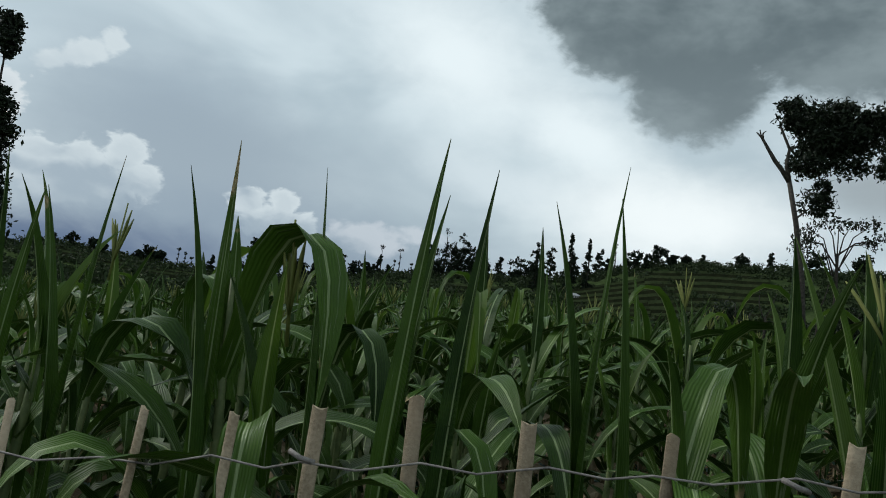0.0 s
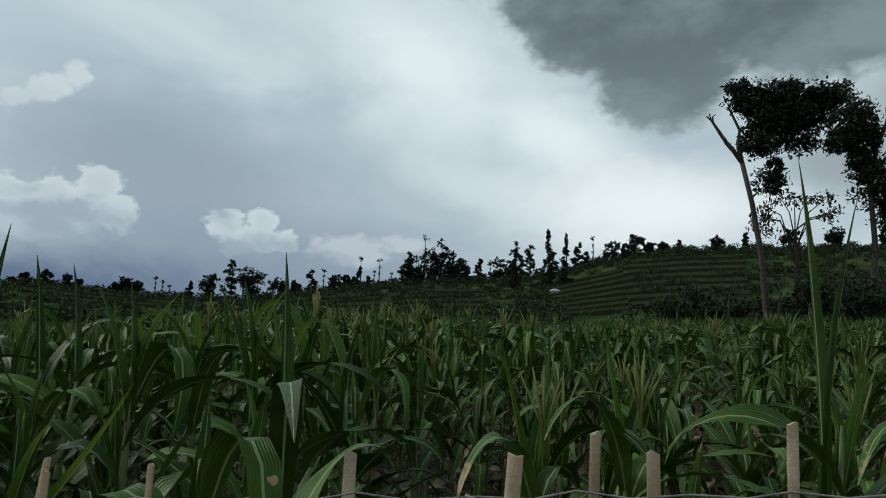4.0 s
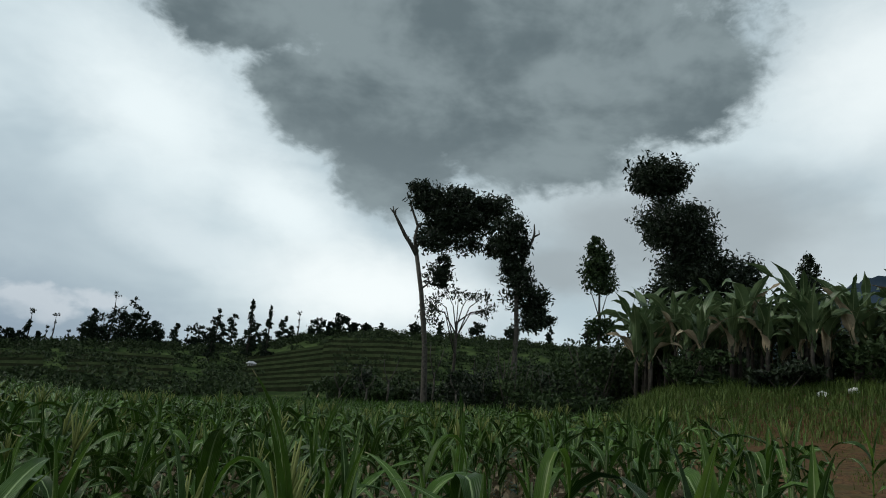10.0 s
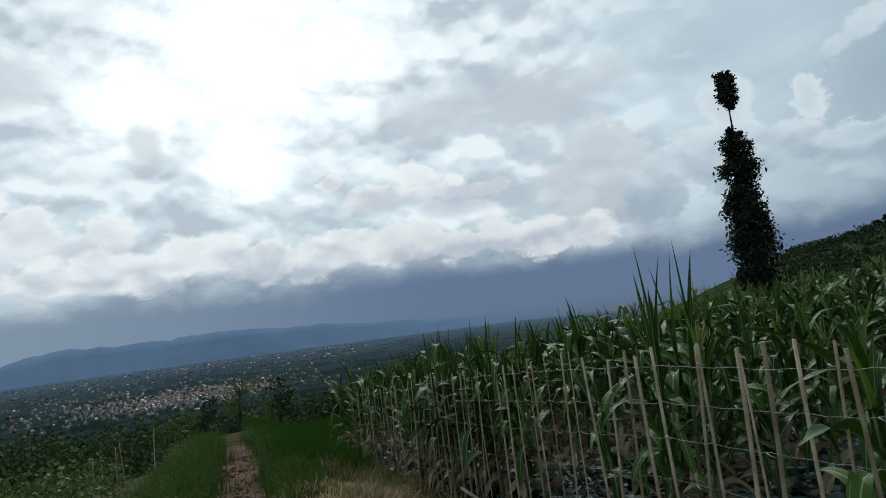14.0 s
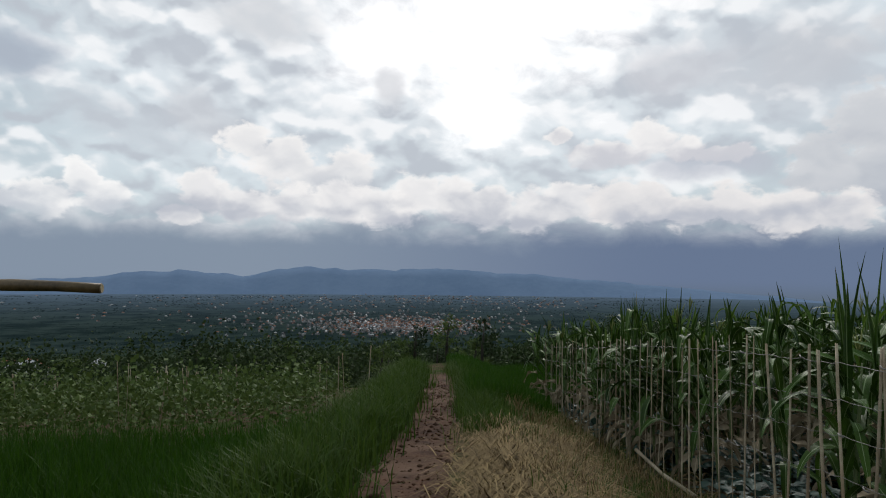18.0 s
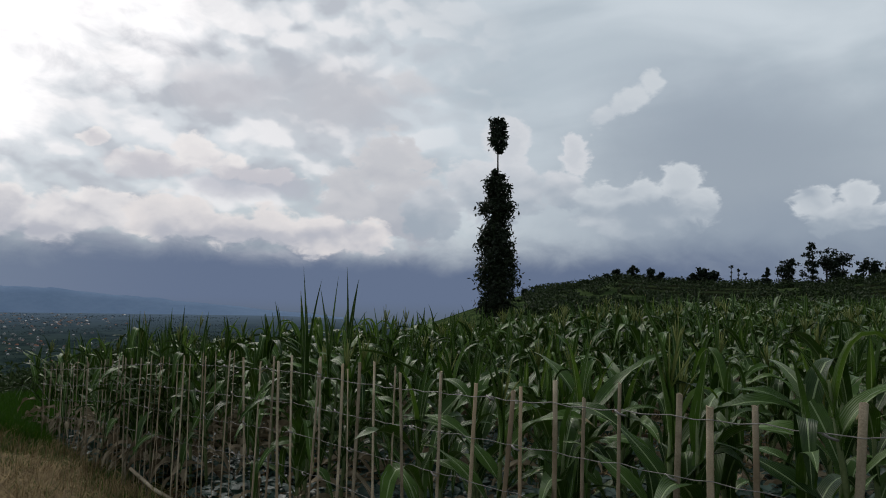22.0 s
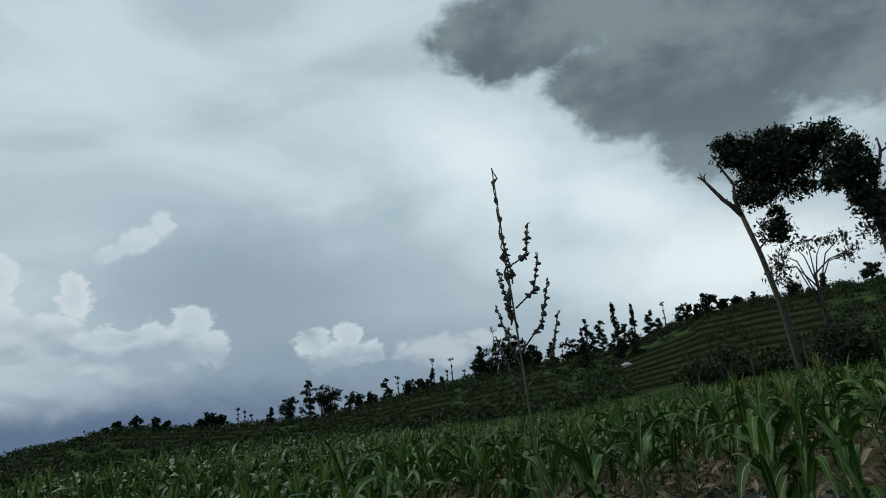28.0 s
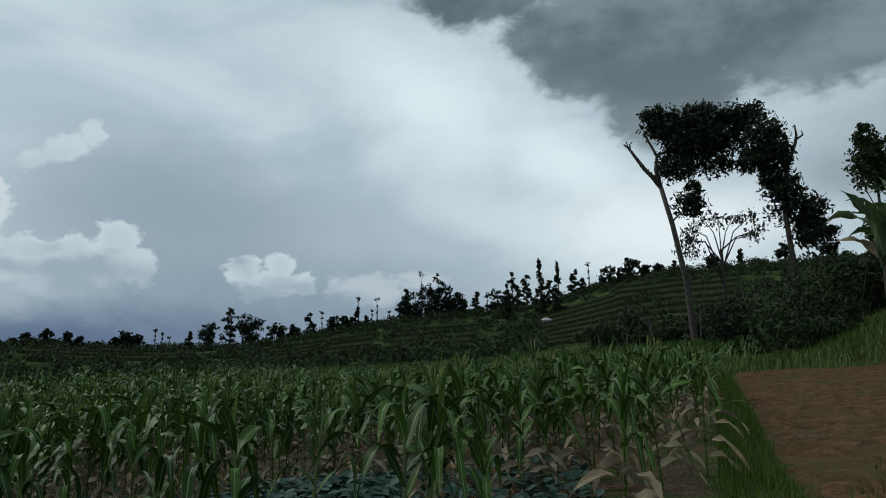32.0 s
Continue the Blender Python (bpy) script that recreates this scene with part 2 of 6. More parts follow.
# far soft towers first, then the crisp heads before them
col = heap(col, [(-52.6, 17.2, 2.4, 1.4), (-56, 15.8, 3.0, 1.3)], 14.6, GREY, (0.58, 0.61, 0.65), 0.7, 0.7)
col = heap(col, [(-55, 11.2, 3.0, 2.8), (-58, 8.2, 3.0, 2.6), (-53, 7.6, 4.0, 3.4)], 2.6, GREY, GREY_B, 0.3)
col = heap(col, [(-102.5, 10.6, 2.2, 1.8), (-99.5, 9.0, 3.0, 2.0), (-94, 8.2, 2.4, 2.2), (-96.5, 7.4, 3, 2)], 4.6, WARM, (0.60, 0.63, 0.67), 0.3)
col = heap(col, [(-70.2, 11.0, 2.2, 1.5), (-67.6, 10.1, 2.0, 1.2), (-73.5, 9.6, 3.4, 1.2), (-64.6, 9.4, 2.6, 0.9), (-77, 11.3, 1.2, 0.8)], 8.0, WARM, (0.62, 0.63, 0.67))
col = heap(col, [(-45.2, 12.6, 2.3, 2.2), (-48.4, 9.4, 2.4, 2.3), (-51, 7.0, 2.6, 2.4), (-45.5, 8.6, 4.0, 3.4), (-39.6, 11.8, 1.5, 1.9), (-40.5, 9.0, 2.6, 2.0)], 4.4, (0.72, 0.76, 0.79), COOL_B)
col = heap(col, [(-31.8, 9.7, 2.0, 1.8), (-34.4, 8.4, 2.3, 2.0), (-37.4, 8.0, 2.4, 2.0), (-30.0, 8.0, 1.7, 1.5), (-34.5, 6.8, 6.0, 1.8)], 5.2, COOL, COOL_B)
col = heap(col, [(-35.4, 16.0, 2.6, 1.1, 38), (-33.7, 17.1, 1.2, 1.0, 30), (-37.4, 14.7, 1.6, 1.0, 20)], 12.0, COOL, (0.56, 0.63, 0.68), 0.5)
col = heap(col, [(-22.3, 7.7, 1.9, 1.7), (-19.2, 8.1, 1.4, 1.4), (-20.4, 6.7, 3.4, 1.5), (-17.6, 6.9, 1.7, 1.1)], 5.0, COOL, COOL_B)
col = heap(col, [(-12, 6.4, 4.0, 1.5), (-8, 7.2, 2.4, 1.0)], 4.6, (0.62, 0.66, 0.71), (0.46, 0.52, 0.58), 0.6, 0.75)
col = heap(col, [(-114, 6.8, 1.7, 1.4), (-112.2, 5.6, 2.2, 1.4), (-116.4, 5.2, 2.4, 1.4)], 3.6, (0.97, 0.97, 0.95), (0.58, 0.62, 0.67))
col = heap(col, [(-105.3, 6.6, 2.2, 2.0), (-107.2, 4.4, 1.6, 0.9), (-102.6, 5.4, 2.8, 1.8), (-98.6, 5.4, 3.0, 2.0), (-94.6, 5.8, 3.2, 2.3), (-91.0, 5.6, 3.0, 2.2)], 2.6, WARM, WARM_B, 0.35)
col = heap(col, [(-88.6, 6.6, 2.4, 2.2), (-85.6, 6.2, 2.6, 2.0), (-82.6, 5.6, 2.8, 2.0), (-79.0, 5.2, 3.0, 2.0), (-76.0, 5.8, 2.8, 1.9)], 2.4, WARM, WARM_B, 0.35)
col = heap(col, [(-72.6, 5.8, 2.8, 2.0), (-69.6, 5.9, 2.6, 1.8), (-66.6, 5.2, 2.8, 1.8), (-63.6, 5.6, 2.4, 1.9), (-60.2, 4.8, 3.0, 1.9), (-56.5, 4.8, 3.0, 1.8)], 2.2, (0.87, 0.85, 0.83), WARM_B, 0.35)
# the dark rain cloud overhead: ragged rim, darker folds inside
rd, where = None, after(col)
for q in ((20, 37.5, 27, 15.5), (-3, 30.5, 9, 4.0), (5.0, 24.8, 6.5, 4.0, -25), (12.6, 20.8, 6.5, 4.6), (25, 24.0, 10.5, 5.2), (15, 27.0, 15, 7.0), (34, 28.5, 11, 6.0), (36, 58, 75, 20)):
    d = spot(where, *q)
    rd = d if rd is None else W.math("SMOOTH_MIN", rd, d, 0.30)
dark = W.smooth(W.math("ADD", W.math("SUBTRACT", 1.0, rd), W.math("ADD", W.math("MULTIPLY", n_mid, 0.46), W.math("ADD", W.math("MULTIPLY", n_puff, 0.30), W.math("MULTIPLY", fine_puff, 0.14)))), -0.04, 0.30)
fold = W.noise(W.add("ShaderNodeCombineXYZ", X=W.math("MULTIPLY", az, 0.055), Y=W.math("MULTIPLY", el, 0.09), Z=4.0).outputs[0], 1.7, 5, 0.55, 0.15)
tone = W.mix(W.smooth(fold, 0.38, 0.64), (0.115, 0.150, 0.167), (0.225, 0.275, 0.295))
fringe = W.smooth(W.math("SUBTRACT", 26.0, el), 0.0, 9.0)
tone = W.mix(W.math("MULTIPLY", fringe, 0.40), tone, (0.25, 0.30, 0.325))
col = W.mix(W.math("MULTIPLY", dark, 0.97), col, tone)
# ground side of the sphere
col = W.mix(W.smooth(el, -3.0, 0.0), (0.10, 0.13, 0.15), col)
back = W.add("ShaderNodeBackground", Color=col, Strength=1.0)
W.add("ShaderNodeOutputWorld", Surface=back.outputs[0])

sun_data = bpy.data.lights.new("sun", "SUN")
sun_data.energy, sun_data.angle, sun_data.color = 1.5, radians(11), (1.0, 0.96, 0.9)
sun_ob = new("sun", sun_data)
sv = Vector((math.sin(radians(SUN_AZ)) * math.cos(radians(SUN_EL)), math.cos(radians(SUN_AZ)) * math.cos(radians(SUN_EL)), math.sin(radians(SUN_EL))))
sun_ob.matrix_world = look(sv * 50, (0, 0, 0))

# ---- materials ----


def surface(name, dark, light, scale=8.0, rough=0.75, bump=0.3, fine=60.0, spec=0.3, vary=0.0, mid=None, sheen=0.0):
    """Noise-mottled surface with fine relief, varied from piece to piece."""
    m = bpy.data.materials.new(name)
    m.use_nodes = True
    T = Nodes(m.node_tree)
    pos = m.node_tree.nodes.new("ShaderNodeNewGeometry").outputs["Position"]
    a, b = T.noise(pos, scale, 5, 0.6), T.noise(pos, fine, 3, 0.6)
    c = T.mix(T.smooth(T.math("ADD", T.math("MULTIPLY", a, 0.7), T.math("MULTIPLY", b, 0.3)), 0.3, 0.7), dark, light)
    if mid:
        c = T.mix(T.math("MULTIPLY", T.smooth(T.noise(pos, scale * 0.23, 4), 0.45, 0.65), 0.8), c, mid)
    if vary:
        info = m.node_tree.nodes.new("ShaderNodeObjectInfo").outputs["Random"]
        c = T.mix(T.math("MULTIPLY", info, vary), c, tuple(v * 0.35 for v in dark))
    bp = T.add("ShaderNodeBump", Strength=bump, Distance=0.01, Height=b)
    s = T.add("ShaderNodeBsdfPrincipled", Base_Color=c, Roughness=rough, Normal=bp.outputs[0])
    s.inputs["Specular IOR Level"].default_value = spec
    T.add("ShaderNodeOutputMaterial", Surface=s.outputs[0])
    return m


def leafy(name, dark, light, rib=None, rough=0.5, through=0.25, island=True, tip=None, spec=0.35, streak=None):
    """Leaf surface: piece-to-piece colour, veins along the blade, some light let through."""
    m = bpy.data.materials.new(name)
    m.use_nodes = True
    T = Nodes(m.node_tree)
    geo = m.node_tree.nodes.new("ShaderNodeNewGeometry")
    pick = geo.outputs["Random Per Island"]
    if not island:
        pick = T.math("FRACT", T.math("ADD", pick, m.node_tree.nodes.new("ShaderNodeObjectInfo").outputs["Random"]))
    mott = T.noise(geo.outputs["Position"], 9.0, 3)
    c = T.mix(T.math("ADD", T.math("MULTIPLY", pick, 0.65), T.math("MULTIPLY", T.math("SUBTRACT", mott, 0.35), 0.7), clamp=True), dark, light)
    nrm = None
    if rib:
        uv = T.add("ShaderNodeSeparateXYZ", Vector=m.node_tree.nodes.new("ShaderNodeTexCoord").outputs["UV"])
        across = T.math("ABSOLUTE", T.math("SUBTRACT", uv.outputs[0], 0.5))
        veins = T.math("SINE", T.math("MULTIPLY", uv.outputs[0], 75.0))
        c = T.mix(T.math("MULTIPLY", T.smooth(veins, 0.2, 1.0), 0.14), c, light)
        c = T.mix(T.math("MULTIPLY", T.smooth(T.math("SUBTRACT", 0.055, across), 0.0, 0.02), 0.7), c, rib)
        if streak:
            lane = T.add("ShaderNodeCombineXYZ", X=T.math("MULTIPLY", uv.outputs[0], 9.0), Y=T.math("MULTIPLY", uv.outputs[1], 2.6), Z=T.math("MULTIPLY", pick, 40.0)).outputs[0]
            pale = T.math("MULTIPLY", T.smooth(T.noise(lane, 1.3, 3, 0.6), 0.60, 0.68), T.smooth(pick, 0.35, 0.75))
            c = T.mix(T.math("MULTIPLY", pale, 0.42), c, streak)
        if tip:
            dry = T.math("ADD", uv.outputs[1], T.math("MULTIPLY", T.math("SUBTRACT", T.noise(geo.outputs["Position"], 14.0, 3), 0.5), 0.9))
            c = T.mix(T.smooth(T.math("ADD", dry, T.math("MULTIPLY", pick, 0.35)), 1.22, 1.36), c, tip)
        nrm = T.add("ShaderNodeBump", Strength=0.35, Distance=0.003, Height=veins).outputs[0]
    s = T.add("ShaderNodeBsdfPrincipled", Base_Color=c, Roughness=rough)
    s.inputs["Specular IOR Level"].default_value = spec
    if nrm:
        T.put(s.inputs["Normal"], nrm)
    tr = T.add("ShaderNodeBsdfTranslucent", Color=c)
    mixer = T.add("ShaderNodeMixShader", i0=through, i1=s.outputs[0], i2=tr.outputs[0])
    T.add("ShaderNodeOutputMaterial", Surface=mixer.outputs[0])
    return m


M_CORN = leafy("corn_leaf", (0.006, 0.023, 0.002), (0.066, 0.134, 0.015), rib=(0.27, 0.34, 0.17), rough=0.48, through=0.07, island=False, tip=(0.34, 0.27, 0.15), spec=0.20, streak=(0.30, 0.34, 0.24))
M_YOUNG = leafy("corn_heart", (0.035, 0.085, 0.008), (0.090, 0.155, 0.020), rib=(0.30, 0.36, 0.16), rough=0.45, through=0.35, island=False, spec=0.3)
M_DRY = leafy("dry_leaf", (0.10, 0.075, 0.045), (0.42, 0.35, 0.24), rib=(0.45, 0.38, 0.26), rough=0.8, through=0.15, island=False, spec=0.1)
M_STALK = surface("corn_stalk", (0.06, 0.09, 0.03), (0.13, 0.16, 0.06), 12, 0.55, 0.2, 90, 0.35)
M_TASSEL = leafy("tassel", (0.14, 0.17, 0.04), (0.27, 0.29, 0.09), rough=0.7, through=0.3, island=False)
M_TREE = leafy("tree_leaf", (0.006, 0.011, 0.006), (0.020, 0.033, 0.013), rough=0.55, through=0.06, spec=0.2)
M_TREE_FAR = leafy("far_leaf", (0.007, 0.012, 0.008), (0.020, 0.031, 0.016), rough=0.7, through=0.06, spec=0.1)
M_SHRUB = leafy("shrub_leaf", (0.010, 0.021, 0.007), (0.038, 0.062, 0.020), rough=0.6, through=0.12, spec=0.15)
M_BEAN = leafy("bean_leaf", (0.034, 0.062, 0.012), (0.124, 0.172, 0.046), rough=0.6, through=0.15, spec=0.15)
M_COVER = leafy("ground_leaf", (0.016, 0.042, 0.032), (0.052, 0.098, 0.074), rough=0.5, through=0.12, spec=0.28)
M_RICE = leafy("rice_blade", (0.012, 0.044, 0.002), (0.040, 0.098, 0.005), rough=0.6, through=0.3, spec=0.12)
M_GRASS = leafy("grass_blade", (0.024, 0.056, 0.006), (0.080, 0.128, 0.020), rough=0.6, through=0.3, spec=0.12)
M_STRAW = leafy("straw", (0.055, 0.036, 0.017), (0.40, 0.29, 0.14), rough=0.85, through=0.1, spec=0.1)
M_BARK = surface("bark", (0.022, 0.020, 0.017), (0.085, 0.078, 0.066), 3.0, 0.9, 0.6, 22, 0.15)
M_BARK_DARK = surface("dark_bark", (0.02, 0.018, 0.015), (0.06, 0.053, 0.045), 3.0, 0.9, 0.6, 22, 0.15)
M_SLAT = surface("weathered_bamboo", (0.20, 0.155, 0.098), (0.54, 0.455, 0.325), 5.0, 0.8, 0.4, 120, 0.2, vary=0.6, mid=(0.28, 0.195, 0.115))
M_CUT = surface("bamboo_cut", (0.35, 0.28, 0.18), (0.55, 0.46, 0.32), 30.0, 0.9, 0.4, 160, 0.1)
M_WIRE = surface("twine_wire", (0.10, 0.09, 0.085), (0.26, 0.24, 0.22), 30.0, 0.6, 0.3, 200, 0.4)
M_GREENPOST = surface("painted_green_bamboo", (0.06, 0.17, 0.14), (0.12, 0.28, 0.22), 8.0, 0.6, 0.3, 120, 0.3)
M_POLE = surface("bamboo_pole", (0.05, 0.032, 0.015), (0.17, 0.11, 0.05), 6.0, 0.45, 0.2, 60, 0.45, mid=(0.10, 0.065, 0.03))
M_WALL = surface("plaster_wall", (0.22, 0.21, 0.20), (0.48, 0.47, 0.45), 0.6, 0.9, 0.1, 4, 0.2)
M_ROOF = surface("clay_tile", (0.20, 0.085, 0.05), (0.36, 0.16, 0.10), 0.8, 0.85, 0.3, 6, 0.2)
M_TIN = surface("pale_metal_roof", (0.24, 0.25, 0.26), (0.48, 0.49, 0.50), 0.5, 0.5, 0.1, 4, 0.4)
M_OPENING = surface("dark_opening", (0.015, 0.014, 0.013), (0.04, 0.04, 0.04), 1.0, 0.5, 0.1, 4, 0.3)
# aerial haze put into the base colour: the ridge is painted pale blue
M_MOUNT_HAZE = surface("haze_tinted_mountain", (0.125, 0.185, 0.285), (0.155, 0.220, 0.325), 0.004, 1.0, 0.0, 0.03, 0.0)
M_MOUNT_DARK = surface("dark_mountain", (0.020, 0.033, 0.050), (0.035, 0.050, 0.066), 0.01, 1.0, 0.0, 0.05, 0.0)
M_PLASTIC = surface("white_plastic", (0.55, 0.55, 0.53), (0.8, 0.8, 0.78), 9.0, 0.5, 0.3, 40, 0.4)
M_WEED = surface("weed_stem", (0.045, 0.055, 0.03), (0.09, 0.10, 0.055), 20.0, 0.7, 0.2, 120, 0.2)
M_WEEDBUD = leafy("weed_bud", (0.03, 0.03, 0.025), (0.075, 0.07, 0.055), rough=0.8, through=0.1, island=False)


def ground_material():
    m = bpy.data.materials.new("ground_soil_far_haze")
    m.use_nodes = True
    T = Nodes(m.node_tree)
    pos = m.node_tree.nodes.new("ShaderNodeNewGeometry").outputs["Position"]
    uv = T.add("ShaderNodeSeparateXYZ", Vector=pos)
    n1, n2, n3 = T.noise(pos, 1.1, 6, 0.6), T.noise(pos, 22.0, 4, 0.65), T.noise(pos, 0.05, 6, 0.6)
    grass = T.mix(T.smooth(n2, 0.35, 0.65), (0.022, 0.040, 0.014), (0.075, 0.090, 0.035))
    soil = T.mix(T.smooth(n2, 0.35, 0.65), (0.045, 0.034, 0.025), (0.13, 0.092, 0.062))
    c = T.mix(T.smooth(n1, 0.44, 0.58), soil, grass)
    # the hillside: grass and bush greens in patches
    r = T.math("SQRT", T.math("ADD", T.math("POWER", T.math("SUBTRACT", uv.outputs[0], 10.0), 2.0), T.math("POWER", T.math("ADD", uv.outputs[1], 3.0), 2.0)))
    hill = T.mix(T.smooth(n3, 0.38, 0.62), (0.020, 0.034, 0.013), (0.056, 0.080, 0.030))
    hill = T.mix(T.math("MULTIPLY", T.smooth(T.noise(pos, 0.6, 4), 0.4, 0.66), 0.6), hill, (0.017, 0.027, 0.012))
    c = T.mix(T.smooth(r, 55.0, 85.0), c, hill)
    # the plain far below: fields, groves and roofs too small to tell apart, in a haze tint
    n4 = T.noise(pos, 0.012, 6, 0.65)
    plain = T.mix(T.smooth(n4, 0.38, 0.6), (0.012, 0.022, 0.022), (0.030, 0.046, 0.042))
    # haze painted in: the base colour pales to blue with distance
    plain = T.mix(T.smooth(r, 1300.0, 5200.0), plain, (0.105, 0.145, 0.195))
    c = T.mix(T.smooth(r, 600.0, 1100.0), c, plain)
    bp = T.add("ShaderNodeBump", Strength=0.6, Distance=0.03, Height=T.math("ADD", n2, n1))
    s = T.add("ShaderNodeBsdfPrincipled", Base_Color=c, Roughness=0.95, Normal=bp.outputs[0])
    s.inputs["Specular IOR Level"].default_value = 0.0
    T.add("ShaderNodeOutputMaterial", Surface=s.outputs[0])
    return m


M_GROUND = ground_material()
M_PATH = surface("trodden_red_earth", (0.028, 0.014, 0.009), (0.115, 0.062, 0.038), 3.4, 0.95, 1.0, 34, 0.1, mid=(0.130, 0.080, 0.054))
M_SOIL = surface("tilled_red_soil", (0.030, 0.017, 0.008), (0.115, 0.064, 0.030), 4.5, 0.95, 1.0, 18, 0.1, mid=(0.055, 0.046, 0.018))

# ---- geometry helpers ----


def smoothstep(a, b, v):
    t = np.clip((np.asarray(v, float) - a) / (b - a), 0, 1)
    return t * t * (3 - 2 * t)


def part(name, bm, material, parent=None, label=""):
    """Links a bmesh as one mesh object under a thing or a part."""
    me = bpy.data.meshes.new(name)
    bm.to_mesh(me)
    bm.free()
    return hang(name, me, material, parent, label)


def hang(name, me, material, parent=None, label=""):
    if material and not me.materials:
        for m in material if isinstance(material, (list, tuple)) else (material,):
            me.materials.append(m)
    ob = new(name, me)
    ob.parent = parent
    if label:
        ob["label"] = label
    return ob


def sheet(name, verts, faces, uvs=None, smooth=True, slots=None):
    """A mesh from arrays; faces all have the same number of corners."""
    verts, faces = np.asarray(verts, np.float32), np.asarray(faces, np.int32)
    me = bpy.data.meshes.new(name)
    me.vertices.add(len(verts))
    me.vertices.foreach_set("co", verts.ravel())
    n = faces.shape[1]
    me.loops.add(faces.size)
    me.loops.foreach_set("vertex_index", faces.ravel())
    me.polygons.add(len(faces))
    me.polygons.foreach_set("loop_start", np.arange(0, faces.size, n, dtype=np.int32))
    me.polygons.foreach_set("use_smooth", np.full(len(faces), smooth))
    if slots is not None:
        me.polygons.foreach_set("material_index", np.asarray(slots, np.int32))
    if uvs is not None:
        me.uv_layers.new(name="UVMap").data.foreach_set("uv", np.asarray(uvs, np.float32)[faces.ravel()].ravel())
    me.update(calc_edges=True)
    me.validate()
    return me


class Pile:
    """Gathers pieces of one kind of face into one mesh."""

    def __init__(self):
        self.v, self.f, self.uv, self.s, self.n = [], [], [], [], 0

    def add(self, v, f, uv=None, slot=0):
        self.v.append(v)
        self.f.append(np.asarray(f) + self.n)
        self.uv.append(uv if uv is not None else np.zeros((len(v), 2)))
        self.s.append(np.full(len(f), slot))
        self.n += len(v)

    def mesh(self, name, smooth=True):
        return sheet(name, np.concatenate(self.v), np.concatenate(self.f), np.concatenate(self.uv), smooth, np.concatenate(self.s))


def tube(points, radii, sides=7, cap=True):
    """A bmesh of a tapered tube along points."""
    bm = bmesh.new()
    rings = []
    pts = [Vector(p) for p in points]
    for i, p in enumerate(pts):
        d = (pts[min(i + 1, len(pts) - 1)] - pts[max(i - 1, 0)]).normalized()
        a = d.cross(Vector((0.31, 0.95, 0.05)))
        if a.length < 1e-3:
            a = d.cross(Vector((1, 0, 0)))
        a.normalize()
        b = d.cross(a)
        r = radii[i] if not np.isscalar(radii) else radii
        rings.append([bm.verts.new(p + (a * math.cos(2 * math.pi * k / sides) + b * math.sin(2 * math.pi * k / sides)) * r) for k in range(sides)])
    for r0, r1 in zip(rings, rings[1:]):
        for k in range(sides):
            bm.faces.new((r0[k], r0[(k + 1) % sides], r1[(k + 1) % sides], r1[k])).smooth = True
    if cap:
        bm.faces.new(rings[0][::-1])
        bm.faces.new(rings[-1])
    return bm


def merge(*bms):
    """Joins several bmeshes into the first."""
    out = bms[0]
    for b in bms[1:]:
        me = bpy.data.meshes.new("join")
        b.to_mesh(me)
        b.free()
        out.from_mesh(me)
        bpy.data.meshes.remove(me)
    return out


# ---- lie of the land ----
VALLEY_R, VALLEY_Z = (0, 20, 40, 60, 130, 300, 700, 1250, 6000), (0, -1.6, -5.0, -9.5, -18, -38, -82, -117, -122)
CREST_AZ, CREST_EL = (-60, -48, -40, -36, -32, -27, -21, -15, -10, -7, -2, 3, 6, 9, 13, 20, 30, 45, 70, 110), (-1.5, 0.4, 1.2, 2.0, 1.7, 1.6, 1.7, 2.8, 3.6, 4.1, 4.4, 5.0, 5.9, 6.8, 7.2, 7.4, 7.2, 6.5, 6.0, 4.0)


def path_y(x):
    return np.interp(x, (-30, -9.4, -7, 0, 3.75, 7.5, 12, 20), (-1.2, -2.0, -2.12, -2.62, -3.08, -3.14, -3.10, -2.95))


